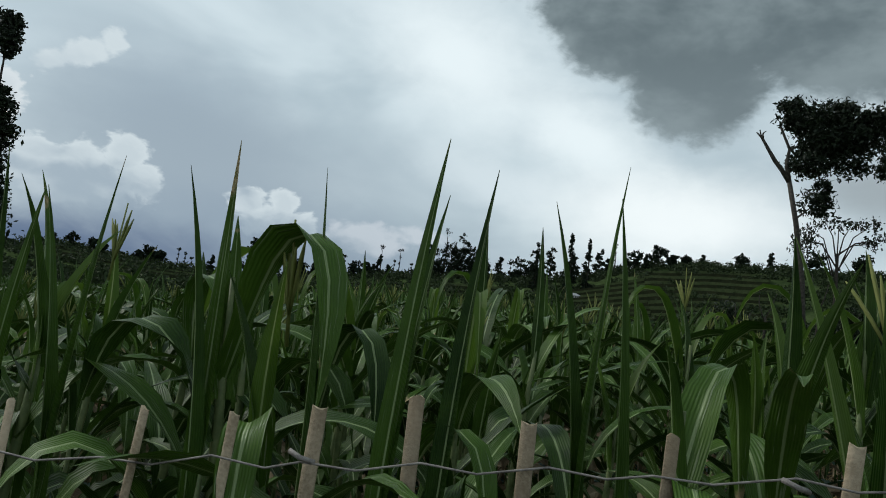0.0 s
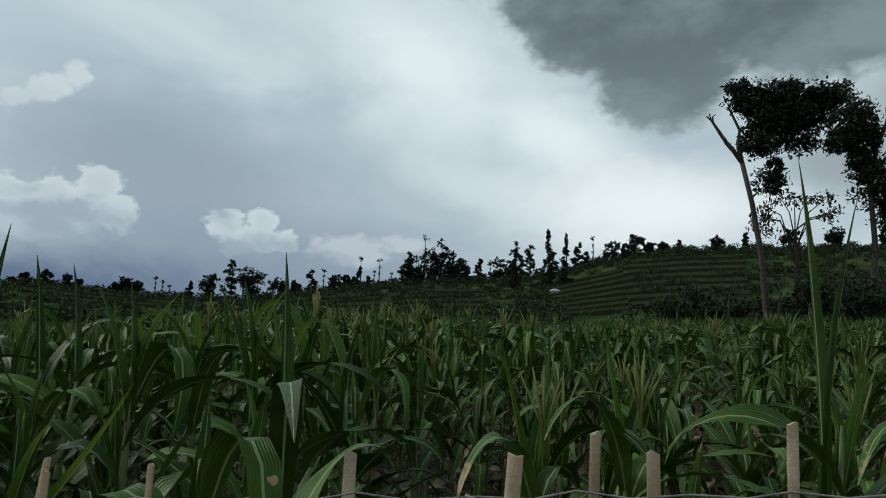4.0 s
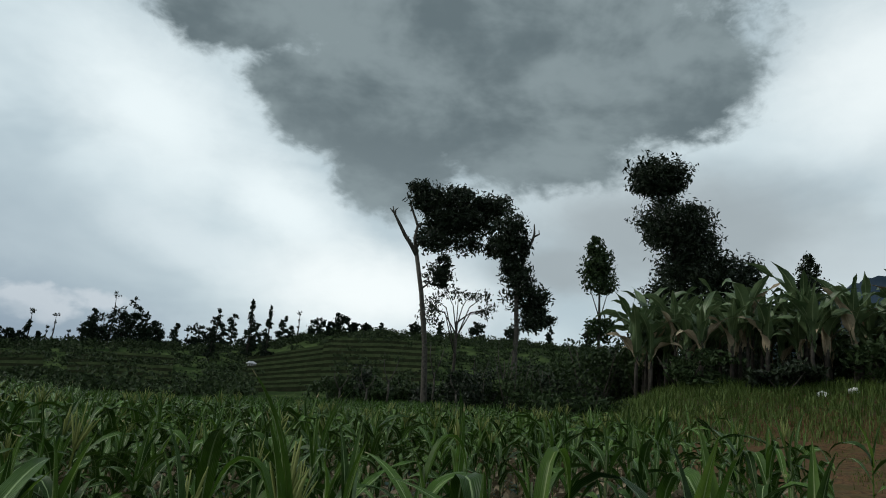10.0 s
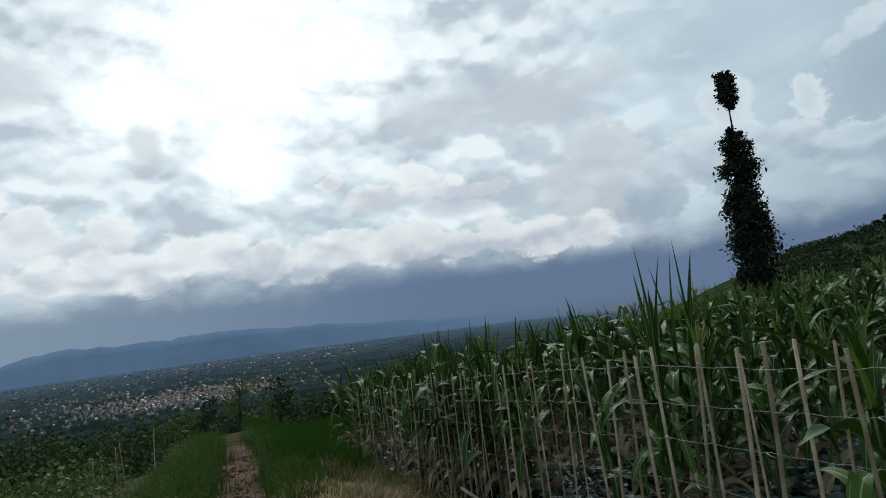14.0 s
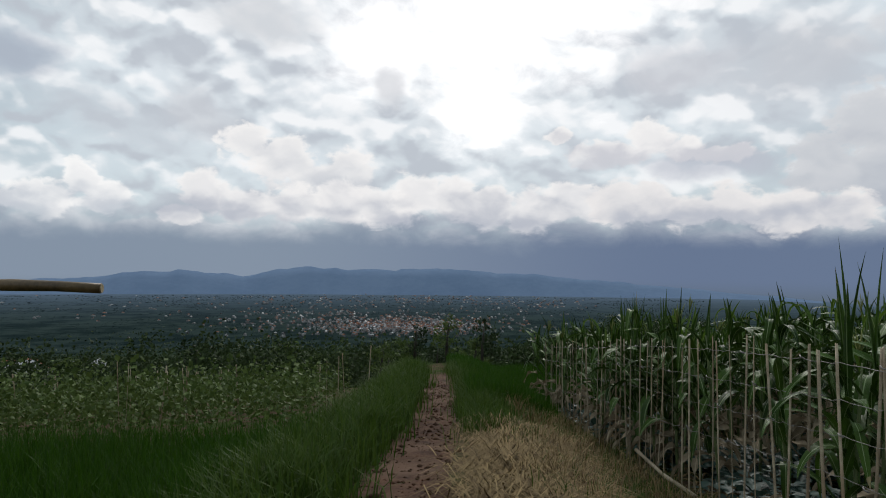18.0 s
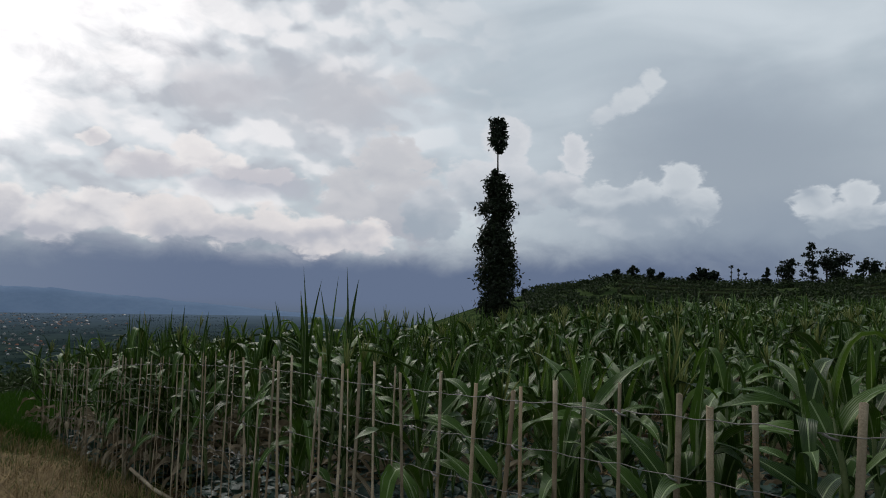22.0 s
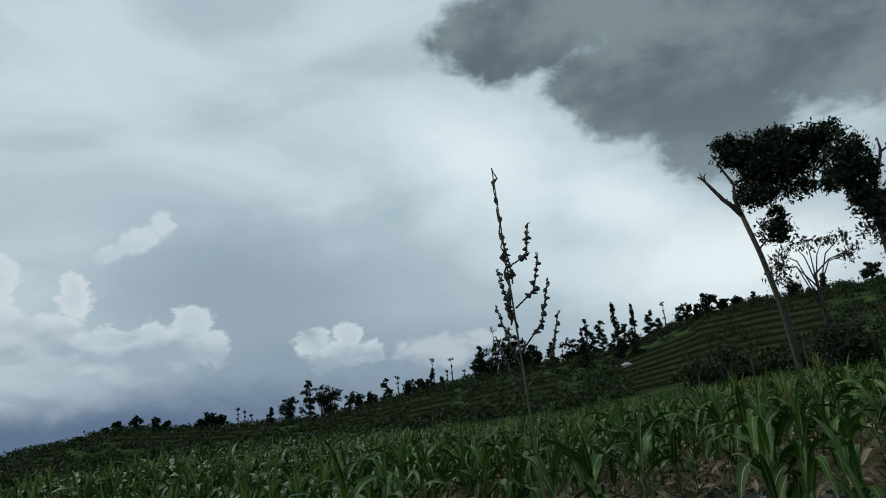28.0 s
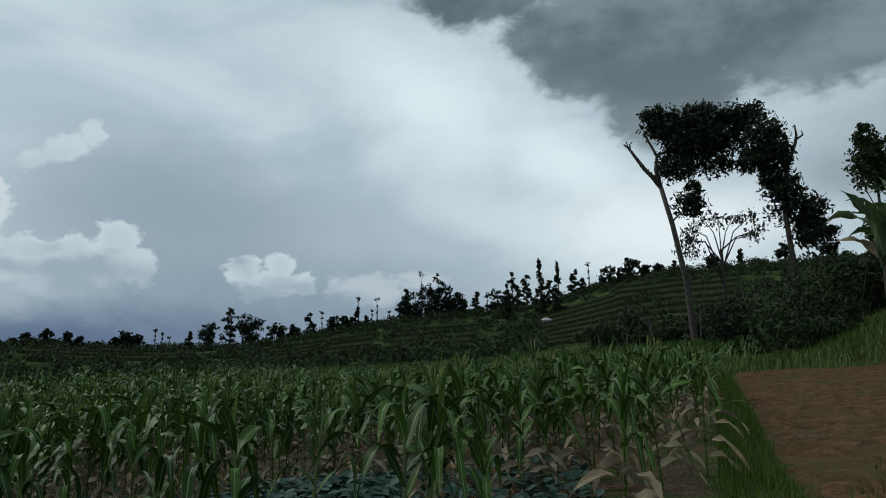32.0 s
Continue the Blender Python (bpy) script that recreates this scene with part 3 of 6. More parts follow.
def ground(x, y):
    """Height of the land, in metres; takes arrays."""
    x, y = np.asarray(x, float), np.asarray(y, float)
    dx, dy = x - 9.4, y + 3.0
    r, a = np.hypot(dx, dy), np.degrees(np.arctan2(dx, dy))
    near = 0.078 * (np.maximum(dx, 0) + np.minimum(dx, 0) * (1 - 0.5 * smoothstep(7, 26, y))) + np.where(y > 0, 0.008 * y + 0.0001 * np.minimum(y, 120) ** 2, 0)
    # the corn field lies lower than the path; so does the rice beyond its corner
    off = y - path_y(x)
    near = near - 0.55 * smoothstep(0.9, 2.7, off) * (1 - 0.55 * smoothstep(6, 15, x)) - 0.30 * smoothstep(-0.7, -2.2, off)
    near = near - 0.05 * np.clip(-off - 2, 0, 40) * smoothstep(6, -8, x)
    # the bean slope falls away below the rice
    near = near - 0.055 * np.clip(-x + 0.5, 0, 30) * smoothstep(-1.0, -3.2, off)
    near = near - 0.04 * smoothstep(0.75, 0.45, np.abs(off))
    # raised bank under the banana grove
    near = near + 3.0 * smoothstep(38, 46, r) * smoothstep(24, 37, a) * smoothstep(96, 66, a)
    crest = r * np.tan(np.radians(np.interp(a, CREST_AZ, CREST_EL))) + 1.3
    hill = smoothstep(110, 430, r)
    up = near * (1 - hill) + crest * hill
    up = np.where(r > 430, 430 * np.tan(np.radians(np.interp(a, CREST_AZ, CREST_EL))) + 1.3 - (r - 430) * 0.05, up)
    down = np.interp(r, VALLEY_R, VALLEY_Z) * (1 - 0.45 * smoothstep(-84, -70, a) * smoothstep(900, 300, r))
    w = smoothstep(-64, -40, a) * smoothstep(150, 110, a)
    w = np.where(r < 60, np.maximum(w, smoothstep(60, 22, r)), w)
    back = -0.02 * r
    behind = smoothstep(-118, -150, a) + smoothstep(118, 150, a)
    return np.where(behind > 0, (up * w + down * (1 - w)) * (1 - behind) + (near * smoothstep(60, 22, r) + back * smoothstep(22, 60, r)) * behind, up * w + down * (1 - w))


def gz(x, y):
    return float(ground(x, y))


def polar(azimuth, dist):
    return 9.4 + dist * math.sin(radians(azimuth)), -3.0 + dist * math.cos(radians(azimuth))


def land():
    """One sheet in rings from the camera's ground to the horizon."""
    radii = np.concatenate([np.linspace(0, 30, 76)[1:], np.geomspace(30.6, 4950, 120)])
    ang = np.radians(np.arange(0, 360, 1.0))
    rr, aa = np.meshgrid(radii, ang, indexing="ij")
    x, y = 9.4 + rr * np.sin(aa), -3 + rr * np.cos(aa)
    z = ground(x, y)
    rough = np.array([noise.fractal(Vector((px * 0.35, py * 0.35, 0)), 1.0, 2.0, 4) for px, py in zip(x.ravel(), y.ravel())]).reshape(x.shape)
    z = z + rough * np.clip(rr * 0.004, 0.02, 0.5)
    v = np.concatenate([[[9.4, -3, gz(9.4, -3)]], np.stack([x, y, z], -1).reshape(-1, 3)])
    n = len(ang)
    k = np.arange(len(radii) - 1)[:, None] * n + np.arange(n)[None] + 1
    k2 = np.arange(len(radii) - 1)[:, None] * n + (np.arange(n)[None] + 1) % n + 1
    f = np.stack([k, k + n, k2 + n, k2], -1).reshape(-1, 4)
    me = sheet("ground", v, f)
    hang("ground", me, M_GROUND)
    return tagged(bpy.data.objects["ground"], "sloping highland ground of soil and grass running to the plain", "ground", kind="structure")


land()


def strip(name, xs, y0, y1, lift, material, label, category, rows=9, wobble=0.08, kind="structure", ridge=0.0):
    """A sheet laid on the land between two edges."""
    pts = []
    for i, x in enumerate(xs):
        a, b = y0(x) + wobble * noise.noise(Vector((x * 1.3, 0, 1))), y1(x) + wobble * noise.noise(Vector((x * 1.3, 5, 2)))
        for j in range(rows):
            y = a + (b - a) * j / (rows - 1)
            bulge = 0 if j in (0, rows - 1) else 1
            h = gz(x, y) + (lift + 0.030 * noise.fractal(Vector((x * 3, y * 3, 0)), 1, 2, 4)) * bulge - 0.05 * (1 - bulge)
            if ridge:
                h += ridge * (0.5 + 0.5 * math.sin(y * 9.0 + 1.5 * noise.noise(Vector((x * 0.4, y, 3))))) * bulge + 0.05 * noise.fractal(Vector((x * 2.2, y * 2.2, 7)), 1, 2, 3) * bulge
            pts.append((x, y, h))
    f = [(i * rows + j, (i + 1) * rows + j, (i + 1) * rows + j + 1, i * rows + j + 1) for i in range(len(xs) - 1) for j in range(rows - 1)]
    return tagged(hang(name, sheet(name, pts, f), material), label, category, kind=kind)


strip("path", np.linspace(-11, 22, 160), lambda x: path_y(x) - 0.42, lambda x: path_y(x) + 0.42, 0.035, M_PATH, "narrow trodden path of cracked reddish earth", "path", 13)


def clods():
    """Small stones and lumps of earth trodden along the path."""
    rng = np.random.default_rng(17)
    n = 1500
    x = rng.uniform(-8, 9.5, n)
    y = path_y(x) + rng.normal(size=n) * 0.26
    r = rng.gamma(2.0, 0.006, n) + 0.006
    c = np.stack([x, y, ground(x, y) + 0.035 + 0.2 * r], 1)
    octa = np.array([(1, 0, 0), (0, 1, 0), (-1, 0, 0), (0, -1, 0), (0, 0, 0.7), (0, 0, -0.7)], float)
    v = c[:, None] + octa[None] * r[:, None, None] * rng.uniform(0.6, 1.3, (n, 6, 1))
    tri = np.array([(0, 1, 4), (1, 2, 4), (2, 3, 4), (3, 0, 4), (1, 0, 5), (2, 1, 5), (3, 2, 5), (0, 3, 5)])
    f = (np.arange(n)[:, None, None] * 6 + tri[None]).reshape(-1, 3)
    tagged(hang("earth_clods", sheet("earth_clods", v.reshape(-1, 3), f), M_PATH), "small stones and earth clods on the path", "stones", kind="stuff")


clods()


def field_edge(y):
    """x of the corn field's open side."""
    return 15.4 + 0.26 * y


def soil_field():
    ys = np.linspace(1.0, 31, 170)
    pts, rows = [], 60
    for y in ys:
        for j in range(rows):
            x = field_edge(y) + 0.55 + 0.2 * noise.noise(Vector((y, 0, 3))) + (22 + 0.3 * y) * j / (rows - 1)
            h = gz(x, y) + 0.05 + 0.05 * math.sin(y * 8.5 + 2 * noise.noise(Vector((x * 0.3, y * 0.3, 3)))) + 0.07 * noise.fractal(Vector((x * 2, y * 2, 7)), 1, 2, 4)
            pts.append((x, y, h if 0 < j < rows - 1 else gz(x, y) - 0.05))
    f = [(i * rows + j, i * rows + j + 1, (i + 1) * rows + j + 1, (i + 1) * rows + j) for i in range(len(ys) - 1) for j in range(rows - 1)]
    tagged(hang("tilled_field", sheet("tilled_field", pts, f), M_SOIL), "bare reddish brown soil tilled in low ridges", "field", kind="structure")


soil_field()

# ---- the bamboo fence ----
FENCE_X0, FENCE_X1, FENCE_GAP = -5.1, 9.75, 0.236


def fence_top(x):
    return float(np.interp(x, (-5.1, 0, 2.4, 3.6, 4.8, 6, 7.7, 9.75), (-0.09, 0.46, 0.66, 0.76, 0.84, 0.85, 0.91, 1.0)))


def slat_mesh(width, height, kind):
    """A split bamboo slat: half-round, with nodes and an angled cut top."""
    bm = bmesh.new()
    prof = [(-0.5, 0.0), (-0.46, 0.10), (-0.16, 0.17), (0.18, 0.165), (0.46, 0.09), (0.5, 0.0), (0.2, -0.06), (-0.2, -0.06)]
    zs = [0.0]
    for k in range(1, 6):
        n = height * (k / 6.0 + 0.02 * ((k * 7 + kind) % 3 - 1))
        zs += [n - 0.012, n, n + 0.012]
    zs.append(height)
    rings = []
    for z in zs:
        bulge = 1.12 if any(abs(z - (height * (k / 6.0 + 0.02 * ((k * 7 + kind) % 3 - 1)))) < 1e-6 for k in range(1, 6)) else 1.0
        bow = 0.012 * math.sin(z * 2.1 + kind)
        taper = 1.0 - 0.10 * z / height
        cut = 0.004 * (1 if z == height else 0)
        rings.append([bm.verts.new((px * width * bulge * taper + bow, py * width * bulge + 0.4 * bow, z + cut * math.sin(px * 5 + kind))) for px, py in prof])
    for r0, r1 in zip(rings, rings[1:]):
        for k in range(len(prof)):
            f = bm.faces.new((r0[k], r0[(k + 1) % len(prof)], r1[(k + 1) % len(prof)], r1[k]))
            f.smooth = True
    bm.faces.new(rings[0][::-1])
    bm.faces.new(rings[-1]).material_index = 1
    me = bpy.data.meshes.new("slat")
    bm.to_mesh(me)
    bm.free()
    me.materials.append(M_SLAT)
    me.materials.append(M_CUT)
    return me


def bamboo_fence():
    root = tagged(new("bamboo_fence"), "weathered split-bamboo fence laced with three wires along the corn", "fence")
    root.location = (0, 0, 0)
    rnd = random.Random(5)
    meshes = [slat_mesh(0.026 + 0.006 * (k % 3), 1.5, k) for k in range(6)]
    wide, thin = slat_mesh(0.046, 1.62, 3), slat_mesh(0.022, 1.5, 8)
    n = int((FENCE_X1 - FENCE_X0) / FENCE_GAP)
    tops = []
    for i in range(n + 1):
        x = FENCE_X0 + i * FENCE_GAP + rnd.uniform(-0.04, 0.04)
        if i == n:
            x = FENCE_X1
        top = fence_top(x) + rnd.uniform(-0.05, 0.05)
        me = wide if i == n else thin if x < 3 and rnd.random() < 0.3 else rnd.choice(meshes)
        ob = new("slat", me)
        ob.parent = root
        length = 1.62 if me is wide else 1.5
        if i == n:
            top += 0.05
        low = gz(x, 0) - 0.12
        ob.location, ob.rotation_euler = (x, rnd.uniform(-0.012, 0.012), low), (rnd.uniform(-0.02, 0.02), rnd.gauss(0, 0.040), rnd.uniform(-0.25, 0.25) + math.pi)
        ob.scale = (1, 1, (top - low) / length)
        tops.append((x, top))
    # a stub painted green and two crooked props
    g = new("slat", slat_mesh(0.035, 1.5, 4))
    g.data.materials.clear()
    g.data.materials.append(M_GREENPOST)
    g.data.materials.append(M_GREENPOST)
    low = gz(9.45, 0.03) - 0.1
    g.parent, g.location, g.scale = root, (9.5, 0.05, low), (1, 1, (fence_top(9.5) - 0.2 - low) / 1.5)
    g["label"] = "green painted bamboo slat"
    for x, lean in ((1.0, 0.2), (5.6, -0.09)):
        ob = new("slat", meshes[2])
        low = gz(x, 0.04) - 0.1
        ob.parent, ob.location, ob.rotation_euler, ob.scale = root, (x, 0.07, low), (0, -lean, 2.9), (0.8, 0.8, (fence_top(x) - low - 0.05) / 1.5)
    # a fallen rail and the wires
    z = gz(1.6, -0.1)
    part("rail", tube([(0.7, -0.06, gz(0.7, 0) + 0.34), (1.6, -0.07, z + 0.22), (2.5, -0.06, gz(2.5, 0) + 0.17)], 0.022, 7), M_SLAT, root)
    for k, drop in enumerate((0.10, 0.36, 0.62, 0.92)):
        pts = []
        for i, (x, top) in enumerate(tops):
            sag = 0.006 * math.sin(i * 2.7 + k)
            pts.append((x, -0.024, fence_top(x) - drop + sag + 0.02 * math.sin(x * 0.9 + k)))
            pts.append((x + FENCE_GAP * 0.5, -0.022, fence_top(x) - drop - 0.004 + 0.02 * math.sin(x * 0.9 + k)))
        part("wire", tube(pts[:-1], 0.0022 if k else 0.0026, 5), M_WIRE, root)
        for i, (x, top) in enumerate(tops):
            if (i * 3 + k) % 4 == 0:
                bm = tube([(x - 0.028, -0.025, fence_top(x) - drop + 0.01), (x, -0.034, fence_top(x) - drop), (x + 0.028, -0.02, fence_top(x) - drop - 0.008)], 0.006, 5)
                part("tie", bm, M_WIRE, root)
    return root


bamboo_fence()

# ---- corn ----


def blade(length, width, th0, th1, bend=1.5, segs=9, cols=5, fold=0.35, wave=0.0, twist=0.0, seed=0, kink=0.0, spear=False):
    """A leaf blade from the origin along +x: rises at th0 from the vertical and ends at th1 (radians). Returns verts, quads, uv."""
    s = np.linspace(0, 1, segs + 1)
    th = th0 + (th1 - th0) * s ** bend
    if kink:
        # stands straight, then folds over within a hand's width and hangs
        th = th0 + (th1 - th0) * (0.12 * s + 0.88 / (1 + np.exp(-(s - kink) / 0.055)))
    ds = length / segs
    mid = (th[1:] + th[:-1]) / 2
    px = np.concatenate([[0], np.cumsum(np.sin(mid) * ds)])
    pz = np.concatenate([[0], np.cumsum(np.cos(mid) * ds)])
    w = width * np.clip(0.55 + 1.4 * s, 0, 1) * (np.clip(1 - s ** 1.7, 0.0, 1) if spear else np.clip(1 - s ** 2.4, 0.0, 1) ** 0.8) + 0.002
    u = np.linspace(-1, 1, cols)
    nx, nz = -np.cos(th), np.sin(th)
    tw = twist * s
    v = np.zeros((segs + 1, cols, 3))
    for j, uu in enumerate(u):
        lift = fold * abs(uu) * w * 0.5 + wave * w * np.sin(s * (11 + 3 * math.sin(seed)) + seed + (2.2 if uu > 0 else 0)) * uu * uu
        across = uu * w * 0.5
        v[:, j, 0] = px + nx * (lift * np.cos(tw) - across * np.sin(tw)) * 1.0
        v[:, j, 1] = across * np.cos(tw) + lift * np.sin(tw) + 0.05 * length * math.sin(seed * 1.7) * s * s
        v[:, j, 2] = pz + nz * (lift * np.cos(tw) - across * np.sin(tw))
    uv = np.zeros((segs + 1, cols, 2))
    uv[..., 0], uv[..., 1] = (u[None] + 1) / 2, s[:, None]
    k = np.arange(segs)[:, None] * cols + np.arange(cols - 1)[None]
    f = np.stack([k, k + 1, k + 1 + cols, k + cols], -1).reshape(-1, 4)
    return v.reshape(-1, 3), f, uv.reshape(-1, 2)


def turn(v, angle, at):
    c, s = math.cos(angle), math.sin(angle)
    out = v @ np.array([[c, s, 0], [-s, c, 0], [0, 0, 1]])
    return out + np.asarray(at)


def corn_recipe(rnd, height, vigour=1.0, spikes=3, dry=3, tassel=False):
    """Leaves of one plant: (kind, height up the stalk, turn, blade settings)."""
    out = []
    base = rnd.uniform(0, math.pi)
    n = rnd.randint(8, 10)
    for i in range(n):
        f = i / (n - 1)
        h = height * (0.18 + 0.56 * f)
        ang = base + math.pi * (i % 2) + rnd.gauss(0, 0.45)
        if i < dry:
            out.append(("dry_leaf", h * 0.95, ang, dict(length=rnd.uniform(0.45, 0.72), width=rnd.uniform(0.05, 0.08), th0=rnd.uniform(0.6, 1.1), th1=rnd.uniform(2.75, 3.1), bend=0.7, fold=0.9, wave=0.6, twist=rnd.uniform(-1.8, 1.8), seed=rnd.uniform(0, 9))))
            continue
        cfg = dict(length=vigour * rnd.uniform(0.66, 0.98), width=vigour * rnd.uniform(0.080, 0.118), th0=rnd.uniform(0.38, 0.75) * (1.15 - 0.45 * f), th1=rnd.uniform(2.1, 2.95), bend=rnd.uniform(1.0, 1.8), fold=rnd.uniform(0.15, 0.45), wave=rnd.uniform(0.10, 0.30), twist=rnd.uniform(-0.6, 0.6), seed=rnd.uniform(0, 9))
        if rnd.random() < 0.42:
            cfg.update(kink=rnd.uniform(0.30, 0.60), th1=rnd.uniform(2.7, 3.1), twist=rnd.uniform(-0.25, 0.25))
        elif rnd.random() < 0.25:
            cfg.update(th0=rnd.uniform(0.5, 0.8), th1=rnd.uniform(1.3, 1.9), bend=1.6)
        out.append(("leaf", h, ang, cfg))
    for i in range(spikes):
        ang = base + math.pi * i + rnd.gauss(0, 0.5)
        cfg = dict(length=vigour * rnd.uniform(0.46, 0.74), width=vigour * rnd.uniform(0.056, 0.082), th0=rnd.uniform(0.03, 0.22), th1=rnd.uniform(0.15, 0.8), bend=2.0, fold=0.8, wave=0.06, spear=True, twist=rnd.uniform(-0.3, 0.3), seed=rnd.uniform(0, 9))
        if i and rnd.random() < 0.5:
            cfg.update(th0=0.25, th1=2.9, kink=rnd.uniform(0.5, 0.75))
        out.append(("young_leaf" if i % 2 else "leaf", height * rnd.uniform(0.70, 0.80), ang, cfg))
    return out


def stalk_points(rnd, height):
    lean = (rnd.gauss(0, 0.03), rnd.gauss(0, 0.03))
    return [(lean[0] * t * height, lean[1] * t * height, height * t * 0.88) for t in (0, 0.2, 0.4, 0.6, 0.8, 1.0)]


LEAF_MAT = {"leaf": M_CORN, "young_leaf": M_YOUNG, "dry_leaf": M_DRY}


def tassel_bm(rnd, at):
    bms = [tube([(0, 0, at - 0.12), (0, 0, at + 0.22)], [0.006, 0.003], 5)]
    for i in range(7):
        a, t = rnd.uniform(0, 6.28), rnd.uniform(0.15, 0.6)
        L = rnd.uniform(0.16, 0.26)
        pts = [(math.cos(a) * math.sin(t) * L * s, math.sin(a) * math.sin(t) * L * s, at - 0.04 + 0.012 * i * s + math.cos(t) * L * s - 0.03 * s * s) for s in (0, 0.4, 0.75, 1)]
        bms.append(tube(pts, [0.004, 0.006, 0.006, 0.002], 4))
    return merge(*bms)


def corn_plant(rnd, height, label, **kw):
    """One corn plant as a thing with its stalk and every leaf a part."""
    root = tagged(new("corn_plant"), label, "corn plant", "corn plants behind the fence")
    tassel = kw.pop("tassel", False)
    pts = stalk_points(rnd, height)
    part("stalk", tube([(p[0], p[1], p[2] - (0.06 if i == 0 else 0)) for i, p in enumerate(pts)], [0.018, 0.018, 0.017, 0.016, 0.013, 0.006], 7), M_STALK, root)
    for kind, h, ang, cfg in corn_recipe(rnd, height, **kw):
        v, f, uv = blade(**dict(cfg, segs=13))
        t = h / (height * 0.88)
        p = np.array([np.interp(t, (0, 1), (0, pts[-1][0])), np.interp(t, (0, 1), (0, pts[-1][1])), h])
        hang(kind, sheet(kind, turn(v, ang, p), f, uv), LEAF_MAT[kind], root)
    if tassel:
        part("tassel", tassel_bm(rnd, height * 0.98), M_TASSEL, root, "pale green flowering tassel")
    return root


def plant_height(x, y, rnd):
    """Tall and dense at the low end of the field, shorter up the slope."""
    tall = 2.16 - 0.46 * float(smoothstep(1.0, 3.6, x)) * float(smoothstep(9.0, 5.0, y)) - 0.26 * float(smoothstep(0.8, 5.0, x)) * float(smoothstep(3.0, 9.0, y))
    tall -= 0.22 * float(smoothstep(-1.6, -4.0, x)) * float(smoothstep(6.0, 2.0, y))
    tall += 0.35 * float(smoothstep(4.0, -4.0, x)) * float(smoothstep(8.0, 22.0, y))
    tall -= (tall - 1.56) * float(smoothstep(8.5, 12.5, x))
    return tall * rnd.uniform(0.82, 1.08)


def corn_rows():
    rnd = random.Random(11)
    spots = []
    y = 0.38
    while y < 48:
        x = -7.5 + rnd.uniform(0, 0.3)
        while x < field_edge(y) - 0.15:
            px, py = x + rnd.gauss(0, 0.07), y + rnd.gauss(0, 0.10)
            # open patches where low leafy crops show between the plants
            thin = 0.14 if x < 1.8 else 0.34
            if py < 7 and px > 2.0 and noise.noise(Vector((px * 0.55, py * 0.55, 4))) > -0.02:
                thin = 0.80
            elif px > 7 and py < 18:
                thin = 0.36
            # the low crop past the fence's end stands almost free of corn
            if 9.5 < px < 13.4 and (0.8 if px < 10.3 else 0.0) < py < 6.6 + 0.5 * math.sin(px * 1.7):
                thin = 0.97
            elif px >= 13.4 and py < 3.6:
                thin = 1.0
            if rnd.random() > thin:
                spots.append((px, py))
            x += rnd.uniform(0.28, 0.50) if y < 12 else 0.42 if y < 24 else 0.55
        y += 0.60 if y < 12 else 0.62 if y < 24 else 0.8
    return spots


